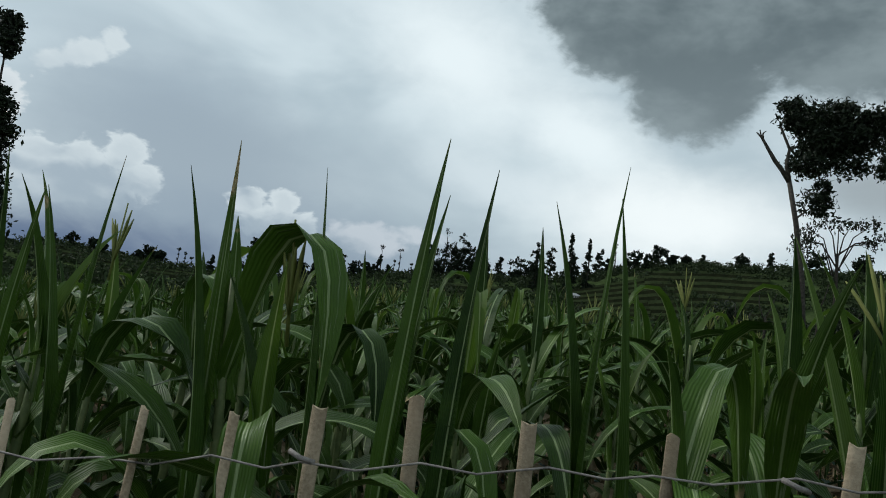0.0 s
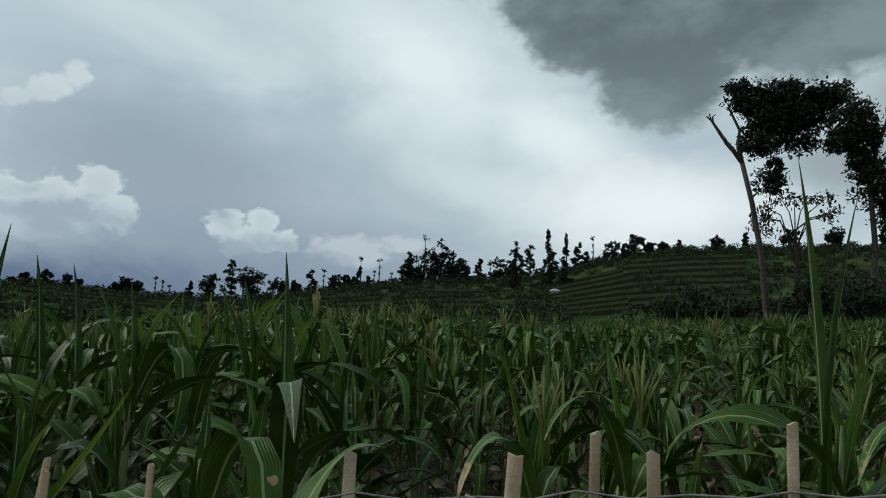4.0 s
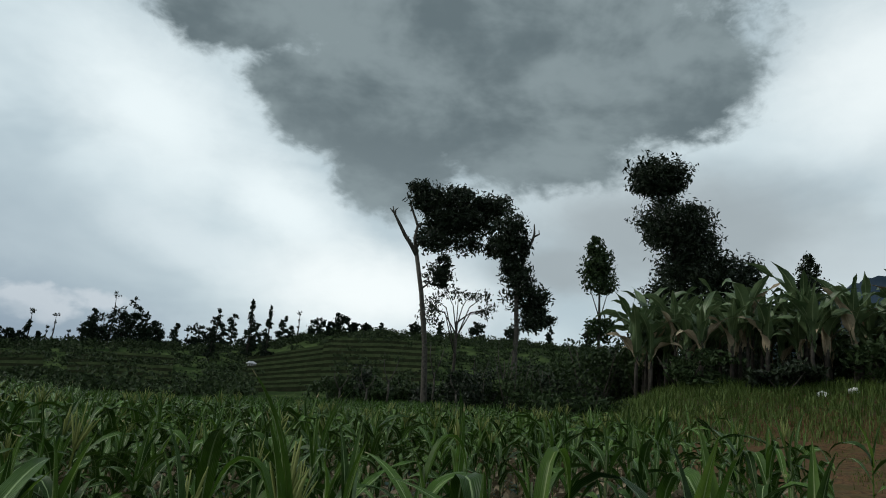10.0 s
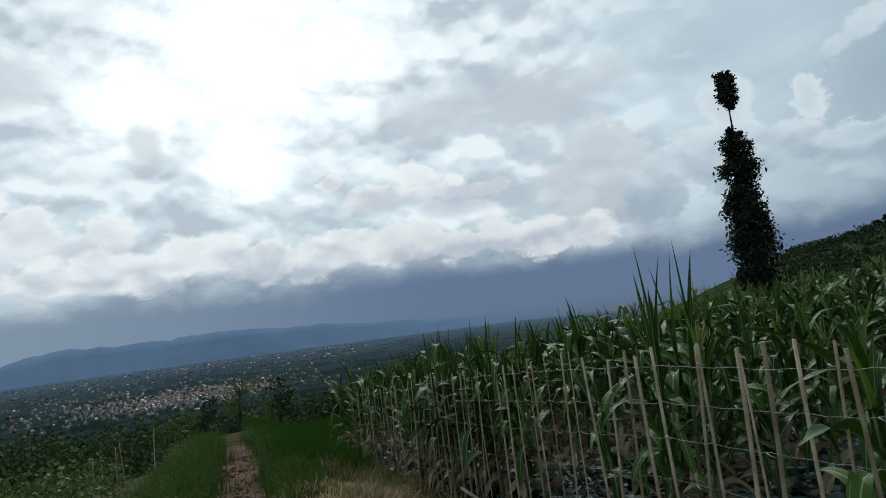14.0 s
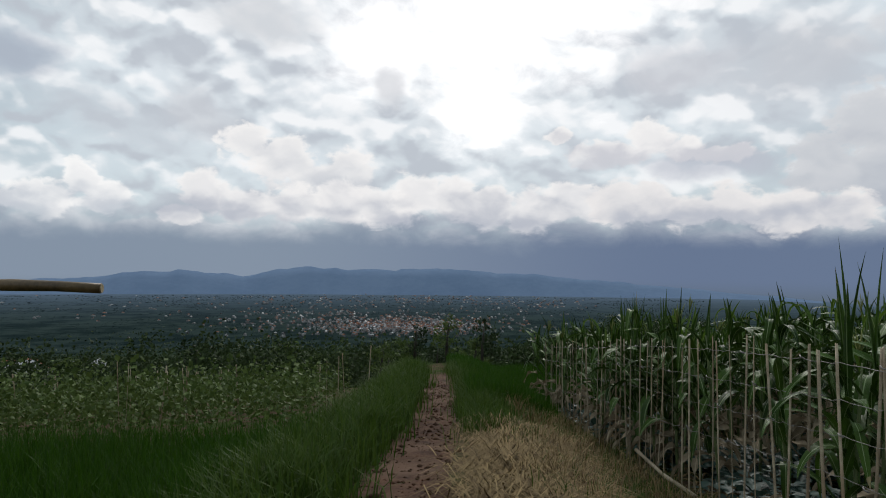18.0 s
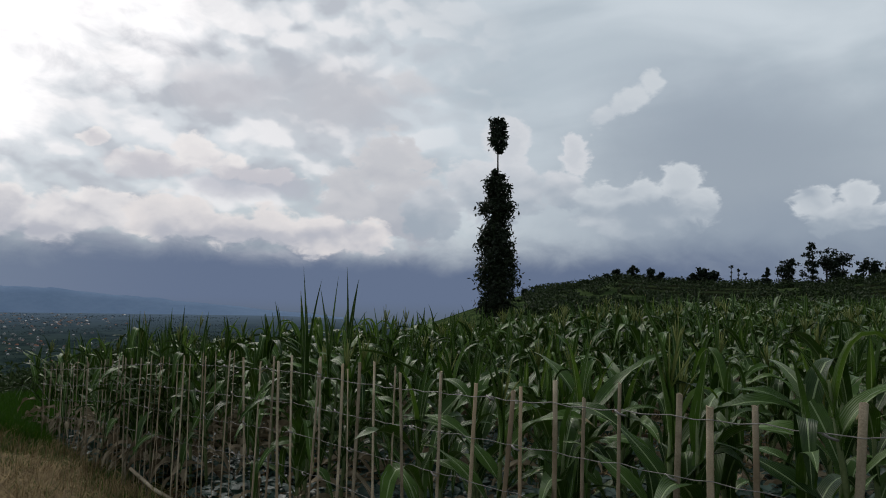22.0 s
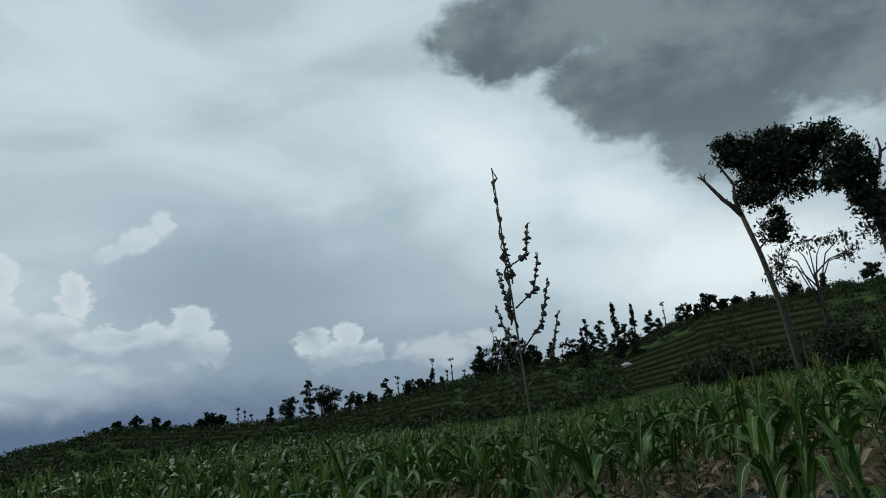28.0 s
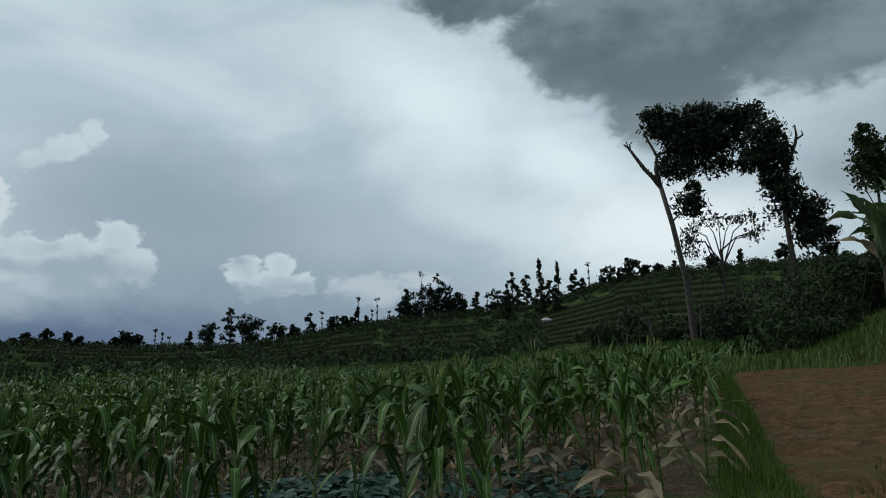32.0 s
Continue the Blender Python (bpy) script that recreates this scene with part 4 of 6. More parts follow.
def corn_field():
    rnd = random.Random(3)
    spots = corn_rows()
    spots.sort(key=lambda s: s[1] + 0.15 * abs(s[0] - 7))
    near = [s for s in spots if -4.5 < s[0] < 15.5][:210]
    chosen = set(near)
    # whole plants, every leaf of its own, along the fence
    tall = [corn_plant(rnd, 1.95, "tall dark green corn plant with drooping leaves and dry lower leaves", vigour=0.94, spikes=1 + k % 3, dry=3, tassel=k == 1) for k in range(6)]
    short = [corn_plant(rnd, 1.45, "young corn plant with broad arching leaves beside the fence", vigour=1.0, spikes=1 + k % 3, dry=2 + k % 2, tassel=k in (1, 5)) for k in range(8)]
    used = {}
    for x, y in near:
        h = plant_height(x, y, rnd)
        pool, ref = (tall, 1.95) if h > 1.72 else (short, 1.45)
        model = rnd.choice(pool)
        m = Matrix.LocRotScale((x, y, gz(x, y) - 0.02), Euler((rnd.gauss(0, 0.05), rnd.gauss(0, 0.05), rnd.uniform(0, 6.28))), (1, 1, 1))
        if model not in used:
            used[model] = 1
            model.matrix_basis = m
            ob = model
        else:
            ob = copy_thing(model, m)
        ob.scale = (h / ref,) * 3
    for model in tall + short:
        if model not in used:
            model.matrix_basis = Matrix.Translation((0.9 * len(used) - 2, 13.0, gz(0, 13.0)))
            used[model] = 1
    # the rest of the field as one mass, coarser with distance
    sets = {}
    for lod, (segs, cols, leaves) in enumerate(((9, 3, 1.0), (7, 3, 0.85), (5, 2, 0.65))):
        sets[lod] = []
        for k in range(10):
            pile = Pile()
            height = 1.75 if k < 5 else 1.25
            rec = corn_recipe(rnd, height, vigour=1.02 if k < 5 else 0.80, spikes=1 + k % 2, dry=4 if k % 2 else 3)
            for kind, h, ang, cfg in rec:
                if rnd.random() > leaves:
                    continue
                cfg = dict(cfg, segs=segs, cols=cols)
                v, f, uv = blade(**cfg)
                pile.add(turn(v, ang, (0, 0, h)), f, uv, {"leaf": 0, "young_leaf": 1, "dry_leaf": 2}[kind])
            a = np.array([(c * 0.013, s * 0.013) for c, s in ((1, 0), (-0.5, 0.87), (-0.5, -0.87))])
            v = np.concatenate([np.c_[a, np.zeros(3)], np.c_[a * 0.5, np.full(3, height * 0.88)]])
            pile.add(v, [(0, 1, 4, 3), (1, 2, 5, 4), (2, 0, 3, 5)], None, 0)
            if k % 5 == 0 and lod < 2:
                bm = tassel_bm(rnd, height * 0.98)
                bmesh.ops.triangulate(bm, faces=[f for f in bm.faces if len(f.verts) != 4])
                vv = np.array([q.co[:] for q in bm.verts])
                ff = np.array([[q.index for q in f.verts] for f in bm.faces if len(f.verts) == 4])
                bm.free()
                pile.add(vv, ff, None, 3)
            sets[lod].append((np.concatenate(pile.v), np.concatenate(pile.f), np.concatenate(pile.uv), np.concatenate(pile.s)))
    out = [Pile(), Pile(), Pile()]
    for x, y in spots:
        if (x, y) in chosen:
            continue
        d = math.hypot(y + 2.5, max(0, abs(x - 6) - 9))
        lod = 0 if d < 9 else 1 if d < 20 else 2
        h = plant_height(x, y, rnd)
        high = h > 1.5
        v, f, uv, s = sets[lod][rnd.randrange(5) + (0 if high else 5)]
        w = turn(v * (h / (1.75 if high else 1.25)), rnd.uniform(0, 6.28), (x, y, gz(x, y) - 0.02))
        w[:, 0] += (w[:, 2] - gz(x, y)) * rnd.gauss(0, 0.05)
        p = out[lod]
        p.v.append(w)
        p.f.append(f + p.n)
        p.uv.append(uv)
        p.s.append(s)
        p.n += len(w)
    for p, name in zip(out, ("corn_stand", "corn_stand", "corn_stand")):
        tagged(hang(name, p.mesh(name), (M_CORN, M_YOUNG, M_DRY, M_TASSEL)), "dense stand of green corn with some dry lower leaves", "corn field", kind="stuff")


corn_field()


def spike_plant(x, y, top, label, seed, count=3, spread=0.05, heart=False):
    """A taller plant whose rolled top leaves stand up like spears; top: the height its tip reaches."""
    rnd = random.Random(seed)
    foot = gz(x, y) - 0.02
    height = (top - foot) / 0.99
    root = corn_plant(rnd, height * 0.70, label, vigour=1.1, spikes=0, dry=2)
    for i in range(count):
        L = height * (0.50 - 0.05 * i)
        v, f, uv = blade(L, 0.066 + 0.006 * i, 0.02 + spread * i, 0.08 + (0.10 + spread) * (i % 2), 1.8, 12, 5, 0.8, 0.04, 0.2, seed + i, spear=True)
        hang("spear_leaf", sheet("spear_leaf", turn(v, seed * 1.3 + i * 2.4, (0, 0, height * (0.50 + 0.005 * i))), f, uv), M_YOUNG if heart and i % 2 else M_CORN, root)
    if heart:
        part("tassel", tassel_bm(rnd, height * 0.82), M_TASSEL, root, "pale green tassel in the plant's heart")
    root.location = (x, y, foot)
    root.rotation_euler = (0, 0, seed)
    return root


UPRIGHT = "corn plant with tall upright spear-like top leaves"
for x, y, top, seed, count in ((-0.27, 0.24, 1.08, 5, 2), (-0.13, 0.30, 1.04, 6, 1), (-0.48, 0.30, 0.99, 7, 1), (0.24, 0.50, 1.13, 11, 2), (-0.83, 0.45, 1.08, 9, 2), (0.34, 0.44, 1.02, 12, 1), (-1.25, 0.42, 0.98, 14, 2), (-1.55, 0.5, 0.98, 15, 2),
                               (4.19, 0.44, 1.62, 2, 4), (3.94, 0.85, 1.55, 17, 2), (3.74, 1.18, 1.66, 18, 2)):
    spike_plant(x, y, top, UPRIGHT, seed, count)
spike_plant(0.96, 0.38, 1.17, "bright young corn plant with spread upright top leaves and a tassel", 8, 4, 0.22, True)

# ---- leaves in masses ----


def leaf_quads(centres, size, rng, droop=0.3, ratio=0.45):
    """Small folded leaves at the given places. Returns verts and quads."""
    n = len(centres)
    d = rng.normal(size=(n, 3))
    d[:, 2] -= droop
    d /= np.linalg.norm(d, axis=1)[:, None]
    side = np.cross(d, rng.normal(size=(n, 3)))
    side /= np.linalg.norm(side, axis=1)[:, None] + 1e-9
    s = (size * rng.uniform(0.6, 1.35, n))[:, None]
    up = np.cross(d, side)
    v = np.stack([centres - d * s * 0.5, centres + side * s * ratio * 0.5 + up * s * 0.07, centres + d * s * 0.5, centres - side * s * ratio * 0.5 + up * s * 0.07], 1).reshape(-1, 3)
    return v, np.arange(4 * n).reshape(-1, 4)


def crown_points(blobs, n, rng, clump=0.22):
    """Places of leaves: clumped towards the rim of several ellipsoids, with gaps."""
    vol = np.array([b[3] * b[4] for b in blobs], float)
    out = []
    for b, k in zip(blobs, np.maximum((n * vol / vol.sum()).astype(int), 8)):
        twigs = max(6, k // 26)
        u = rng.normal(size=(twigs, 3))
        u /= np.linalg.norm(u, axis=1)[:, None]
        t = u * (rng.uniform(0.25, 1.0, twigs) ** 0.6)[:, None]
        pick = t[rng.integers(0, twigs, k)]
        p = pick + rng.normal(size=(k, 3)) * clump
        out.append(np.array(b[:3]) + p * np.array([b[3], b[3] * 0.8, b[4]]))
    return np.concatenate(out)


def crown(name, blobs, n, size, material, parent, seed, droop=0.3, ratio=0.45, clump=0.22):
    rng = np.random.default_rng(seed)
    v, f = leaf_quads(crown_points(blobs, n, rng, clump), size, rng, droop, ratio)
    return hang(name, sheet(name, v, f, None, False), material, parent)


def tree(name, label, base, trunks, blobs, leaves, size, seed, bark=M_BARK, leaf=M_TREE, group="", droop=0.3, ratio=0.45, clump=0.22, category="tree"):
    """A tree: trunk and limbs as tapered tubes, then its crown. trunks: lists of (x, y, z, radius) relative to the base."""
    root = tagged(new(name), label, category, group)
    root.location = base
    for i, line in enumerate(trunks):
        part("trunk" if i == 0 else "limb", tube([p[:3] for p in line], [p[3] for p in line], 8 if i == 0 else 6), bark, root)
    if blobs:
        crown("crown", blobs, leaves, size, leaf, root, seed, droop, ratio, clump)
    return root


# the tall lone tree with a crown in tiers
lx, ly = -39.3, 45.3
lz = gz(lx, ly) - 0.2
lh = 19.7 - lz
tree("tiered_tree", "tall slender tree with its crown in three tiers above bare stem", (lx, ly, lz),
     [[(0.1, 0, 0, 0.22), (0.05, 0, lh * 0.3, 0.18), (0, 0, lh * 0.62, 0.13), (-0.1, 0, lh * 0.82, 0.07), (-0.25, 0, lh * 0.99, 0.03)],
      [(0.9, 0.2, 0, 0.14), (0.8, 0.1, lh * 0.15, 0.11), (0.5, 0, lh * 0.3, 0.07)], [(-0.8, 0.3, 0, 0.12), (-0.6, 0.2, lh * 0.14, 0.10), (-0.4, 0, lh * 0.28, 0.06)]],
     [(0.15, 0, lh * 0.165, 1.85, 1.6), (0.1, 0, lh * 0.28, 2.15, 2.1), (0, 0, lh * 0.40, 2.05, 2.0), (-0.05, 0, lh * 0.48, 1.6, 1.2), (-0.05, 0, lh * 0.58, 1.75, 1.4), (-0.1, 0, lh * 0.67, 1.4, 1.3), (-0.15, 0, lh * 0.72, 0.8, 0.8),
      (-0.2, 0, lh * 0.90, 1.05, 1.1), (-0.3, 0, lh * 0.96, 0.85, 0.9), (0.15, 0, lh * 0.855, 0.5, 0.45)], 15000, 0.40, 21, M_BARK_DARK, M_TREE, droop=0.5, clump=0.2)

# the two gaunt old trees that share a canopy
tz = gz(37.7, 94) - 0.3
tree("gaunt_tree", "leaning old tree with a pale bare trunk and broken limbs", (37.7, 94, tz),
     [[(0.3, 0, 0, 0.75), (0, 0, 1.5, 0.48), (-0.6, 0, 12.7 - tz, 0.38), (-1.9, 0, 20.4 - tz, 0.33), (-3.2, 0, 26 - tz, 0.30)],
      [(-3.2, 0, 25.9 - tz, 0.34), (-4.2, 0.1, 27.4 - tz, 0.3), (-5.2, 0, 28.5 - tz, 0.28), (-6.3, 0, 30.2 - tz, 0.22), (-7.2, 0, 31.6 - tz, 0.16), (-7.9, 0, 32.2 - tz, 0.08)],
      [(-7.0, 0, 31.2 - tz, 0.13), (-7.0, 0.2, 32.2 - tz, 0.10), (-6.6, 0.2, 32.6 - tz, 0.05)], [(-7.2, 0, 31.5 - tz, 0.12), (-7.5, 0, 32.6 - tz, 0.07)],
      [(-3.2, 0, 25.8 - tz, 0.32), (-3.7, 0, 28.4 - tz, 0.26), (-3.4, 0.2, 30.4 - tz, 0.2), (-4.9, 0, 33.4 - tz, 0.14), (-4.2, 0, 35.2 - tz, 0.1), (-5.0, 0, 36.4 - tz, 0.05)],
      [(-3.4, 0, 30.2 - tz, 0.16), (-1.0, 0.5, 32.0 - tz, 0.12), (1.5, 0.5, 33.2 - tz, 0.08), (4.5, 0.5, 34.0 - tz, 0.05)], [(-2.0, 0, 21 - tz, 0.16), (-0.9, 0.3, 22.0 - tz, 0.1), (0.3, 0.3, 23.2 - tz, 0.05)],
      [(-3.3, 0, 27.4 - tz, 0.14), (-1.6, 0.4, 28.2 - tz, 0.1), (-0.6, 0.4, 29.4 - tz, 0.05)]],
     [(-3.6, 0, 36.2 - tz, 1.7, 1.3), (-2.9, 0, 35.0 - tz, 2.4, 2.0), (-0.3, 0, 33.6 - tz, 3.4, 3.0), (2.8, 0, 35.4 - tz, 3.3, 2.4), (6.5, 0, 33.6 - tz, 3.2, 3.0), (9.2, 0, 35.6 - tz, 2.6, 1.6), (4.0, 0, 29.4 - tz, 2.8, 1.9), (-1.0, 0, 29.2 - tz, 2.8, 2.4),
      (0.2, 0, 23.3 - tz, 2.2, 1.8), (1.0, 0, 25.6 - tz, 1.2, 1.2), (1.0, 0, 31.4 - tz, 3.0, 2.2), (3.6, 0, 32.6 - tz, 3.0, 2.0)], 15500, 0.66, 31, M_BARK, M_TREE, "paired old trees", ratio=0.40, clump=0.19)
sz = gz(48.8, 90) - 0.3
tree("gaunt_tree", "old tree with a forked bare top and dark side foliage", (48.8, 90, sz),
     [[(0, 0, 0, 0.55), (0.4, 0, 8 - sz, 0.4), (0.6, 0, 15.5 - sz, 0.34), (0.2, 0, 21.4 - sz, 0.3), (1.0, 0, 26.6 - sz, 0.26), (1.1, 0, 27.4 - sz, 0.24)],
      [(1.1, 0, 27.2 - sz, 0.2), (1.3, 0, 30.4 - sz, 0.18), (0.7, 0, 31.2 - sz, 0.14), (-0.2, 0, 32.0 - sz, 0.08)], [(1.1, 0, 27.2 - sz, 0.22), (2.3, 0, 30.2 - sz, 0.2), (2.5, 0, 31.2 - sz, 0.16), (2.4, 0, 32.6 - sz, 0.08)],
      [(2.4, 0, 30.6 - sz, 0.16), (3.3, 0, 31.2 - sz, 0.12), (3.2, 0, 31.8 - sz, 0.05)], [(0.3, 0, 22 - sz, 0.2), (-1.5, 0.3, 25 - sz, 0.14), (-2.6, 0.3, 29 - sz, 0.06)], [(0.5, 0, 19.5 - sz, 0.16), (2.0, 0.3, 20.6 - sz, 0.1), (3.2, 0.3, 20.6 - sz, 0.05)]],
     [(-1.6, 0, 30.6 - sz, 2.9, 2.6), (-3.0, 0, 27.8 - sz, 2.4, 1.7), (0.4, 0, 24.0 - sz, 2.4, 1.9), (-0.6, 0, 25.5 - sz, 2.0, 1.6), (2.0, 0, 21.2 - sz, 3.1, 2.1), (3.3, 0, 19.8 - sz, 2.0, 1.4), (-0.8, 0, 28.2 - sz, 2.4, 2.0), (3.4, 0, 18.0 - sz, 2.6, 1.8)], 9500, 0.66, 32, M_BARK, M_TREE, "paired old trees", ratio=0.40, clump=0.19)
# a sparse spreading tree between them
bz = gz(43, 98) - 0.2
rndb = random.Random(4)
limbs = [[(0, 0, 0, 0.25), (0.1, 0, 5.0, 0.2), (0, 0, 8.6, 0.16)]]
for k in range(9):
    a = -0.2 + 3.5 * k / 8
    ex, ezz = -4.2 * math.cos(a), 9.0 + 2.6 * math.sin(max(0.15, a) if a < 3 else 0.2) + rndb.uniform(-0.4, 0.6)
    limbs.append([(0.05 * (k % 3 - 1), 0, 5.6 + 0.36 * (k * 5 % 9), 0.09), (ex * 0.45, 0.5 * (k % 3 - 1), 9.3 + 0.4 * (ezz - 9.3), 0.06), (ex, 0.8 * (k % 3 - 1), ezz, 0.025)])
spreading = tree("spreading_tree", "sparse spreading tree with thin bare branches", (43, 98, bz), limbs, [(l[-1][0], l[-1][1], l[-1][2], 1.2, 0.55) for l in limbs[1:]] + [(-3.4, 0, 8.6, 1.6, 0.9)], 900, 0.42, 33, M_BARK_DARK, M_TREE, clump=0.4)
spreading.scale = (1.18, 1.0, 1.6)

# the big dark tree, the slim one beside it and the conical one
gz0 = gz(70.5, 80) - 0.3
tree("broad_tree", "big dark tree with layered domed crown", (70.5, 80, gz0),
     [[(0.5, 0, 0, 0.7), (0.6, 0, 18 - gz0, 0.5), (-0.6, 0, 24 - gz0, 0.42), (-2.0, 0, 30.5 - gz0, 0.32), (-4.2, 0, 35.8 - gz0, 0.2), (-5.2, 0, 39 - gz0, 0.08)],
      [(-2.8, 0, 33 - gz0, 0.2), (-2.4, 0.4, 36.5 - gz0, 0.12), (-1.8, 0.4, 40 - gz0, 0.06)], [(-1, 0, 26 - gz0, 0.22), (2.5, 0.4, 29 - gz0, 0.14), (4.5, 0.4, 32 - gz0, 0.06)], [(0.3, 0, 21 - gz0, 0.2), (4.5, 0.4, 25 - gz0, 0.14), (9.5, 0.4, 27 - gz0, 0.06)]],
     [(-4.6, 0, 40.4 - gz0, 4.6, 2.6), (-6.0, 0, 39.4 - gz0, 3.3, 2.2), (-2.6, 0, 40.0 - gz0, 2.8, 2.2), (-1.8, 0, 33.7 - gz0, 5.4, 2.8), (1.6, 0, 32.4 - gz0, 3.8, 2.6), (-4.2, 0, 31.6 - gz0, 3.4, 2.3), (0, 0, 26.5 - gz0, 3.9, 3.0), (3.6, 0, 27 - gz0, 4.4, 3.0), (7.4, 0, 26.6 - gz0, 3.9, 3.0),
      (10.8, 0, 26.4 - gz0, 2.5, 3.8), (-3.2, 0, 22 - gz0, 3.3, 2.6), (2, 0, 21 - gz0, 4.5, 3.4), (8, 0, 21 - gz0, 4.5, 3.4), (-4.4, 0, 37.8 - gz0, 3.4, 1.8), (0.5, 0, 30.2 - gz0, 4.4, 2.4)], 30000, 0.72, 34, M_BARK_DARK, M_TREE, ratio=0.36, clump=0.2)
qz = gz(49.6, 68) - 0.3
tree("slim_tree", "slim tree with a pointed egg-shaped crown", (49.6, 68, qz), [[(0.2, 0, 0, 0.2), (0.1, 0, 15 - qz, 0.15), (0, 0, 20 - qz, 0.1), (-0.5, 0, 25 - qz, 0.03)], [(0.1, 0, 15.5 - qz, 0.08), (-1.0, 0.2, 18.5 - qz, 0.04)], [(0.1, 0, 15 - qz, 0.08), (1.1, 0.2, 18.2 - qz, 0.04)]],
     [(-0.1, 0, 20.0 - qz, 2.0, 1.7), (-0.2, 0, 21.9 - qz, 1.8, 1.6), (-0.4, 0, 23.6 - qz, 1.2, 1.2), (-0.6, 0, 24.7 - qz, 0.5, 0.6), (0.2, 0, 14.2 - qz, 1.7, 1.4)], 4500, 0.48, 35, M_BARK, M_SHRUB, clump=0.2)
rz = gz(103.8, 90) - 0.3
tree("conical_tree", "narrow conical dark tree", (103.8, 90, rz), [[(0, 0, 0, 0.3), (0, 0, 25 - rz, 0.2), (-0.4, 0, 36.5 - rz, 0.04)]], [(0, 0, 28 - rz, 2.6, 3.4), (-0.1, 0, 31.5 - rz, 2.3, 2.4), (-0.3, 0, 34.2 - rz, 1.5, 1.8), (-0.5, 0, 36 - rz, 0.7, 1.0)], 3600, 0.62, 36, M_BARK_DARK, M_TREE)

# ---- scrub, banana grove and bank ----


def shrub(x, y, height, width, seed, material=M_SHRUB, label="dense leafy shrub on the bank", name="shrub", leaves=900, size=0.32, group="shrubs on the bank"):
    rnd = random.Random(seed)
    z = gz(x, y) - 0.15
    limbs = []
    for k in range(4):
        a = 1.57 * k + rnd.uniform(-0.5, 0.5)
        limbs.append([(0.1 * math.cos(a), 0.1 * math.sin(a), 0, 0.07), (width * 0.25 * math.cos(a), width * 0.25 * math.sin(a), height * 0.45, 0.05), (width * 0.4 * math.cos(a), width * 0.4 * math.sin(a), height * 0.85, 0.02)])
    blobs = [(width * rnd.uniform(-0.35, 0.35), width * rnd.uniform(-0.35, 0.35), height * rnd.uniform(0.22, 0.86), width * rnd.uniform(0.22, 0.4), height * rnd.uniform(0.12, 0.22)) for k in range(8)]
    return tree(name, label, (x, y, z), limbs, blobs, leaves, size, seed, M_BARK_DARK, material, group, clump=0.3, category="shrub")


def banana(x, y, height, seed):
    rnd = random.Random(seed)
    root = tagged(new("banana_plant"), "banana plant with torn broad arching leaves", "banana plant", "bananas on the bank")
    root.location = (x, y, gz(x, y) - 0.15)
    root.rotation_euler = (0, 0, rnd.uniform(0, 6))
    part("stem", tube([(0, 0, 0), (0.05, 0, height * 0.3), (0, 0.05, height * 0.55)], [0.15, 0.12, 0.08], 8), M_BARK_DARK, root)
    for k in range(10):
        L = height * rnd.uniform(0.44, 0.66)
        v, f, uv = blade(L, 0.15 * L, rnd.uniform(0.05, 0.40), rnd.uniform(0.8, 2.7), 1.7, 9, 5, 0.45, 0.45, rnd.uniform(-0.8, 0.8), rnd.uniform(0, 9))
        dry = k < 2 and rnd.random() < 0.6
        hang("leaf", sheet("leaf", turn(v, 2.4 * k + rnd.uniform(-0.3, 0.3), (0, 0, height * (0.36 + 0.022 * k))), f, uv), M_DRY if dry else M_BANANA, root, "withered brown leaf" if dry else "")
    return root


M_BANANA = leafy("banana_leaf", (0.036, 0.066, 0.025), (0.115, 0.165, 0.070), rib=(0.22, 0.27, 0.14), rough=0.45, through=0.2, island=False, spec=0.45)
rs = random.Random(12)
for k in range(72):
    a = rs.uniform(31.5, 66)
    d = rs.uniform(45.5, 54)
    x, y = polar(a, d)
    banana(x, y, rs.uniform(4.6, 8.2), 100 + k)
for k in range(44):
    a = 20 + 46 * (k + rs.uniform(0, 0.8)) / 44
    d = rs.uniform(53, 68) if a > 27 else rs.uniform(60, 80)
    front = k % 7 == 0 and a > 27
    if front:
        d = rs.uniform(44.5, 46.5)
    x, y = polar(a, d)
    shrub(x, y, rs.uniform(3.6, 7.2) * (0.45 if front else 1.0), rs.uniform(3.4, 5.6), 200 + k, M_SHRUB if k % 3 else M_TREE, leaves=1300, size=0.42)


def bank_face():
    """Bare eroded soil on the face of the bank, with a ledge along its foot."""
    pts, cols, rows = [], 90, 9
    for i in range(cols):
        a = 40 + 28 * i / (cols - 1)
        for j in range(rows):
            r = 34.5 + 8.0 * j / (rows - 1) + 0.5 * noise.noise(Vector((a * 0.5, j, 2)))
            x, y = polar(a, r)
            inner = 0 < j < rows - 1 and 0 < i < cols - 1
            pts.append((x, y, gz(x, y) + (0.10 + 0.16 * noise.fractal(Vector((x * 1.1, y * 1.1, 4)), 1, 2, 4) + (0.25 if j in (2, 3) else 0.0) if inner else -0.08)))
    f = [(i * rows + j, i * rows + j + 1, (i + 1) * rows + j + 1, (i + 1) * rows + j) for i in range(cols - 1) for j in range(rows - 1)]
    tagged(hang("bank_face", sheet("bank_face", pts, f), M_SOIL), "eroded brown soil face of the low bank", "bank", kind="structure")


bank_face()
# bushes below the paired trees
for k in range(17):
    a = 9 + 22 * (k + rs.uniform(0, 0.9)) / 17
    x, y = polar(a, rs.uniform(96, 125))
    shrub(x, y, rs.uniform(3.0, 7.0), rs.uniform(3.5, 6.5), 300 + k, M_TREE if k % 2 else M_SHRUB, "dark bush below the old trees", leaves=1100, size=0.62, group="bushes below the old trees")
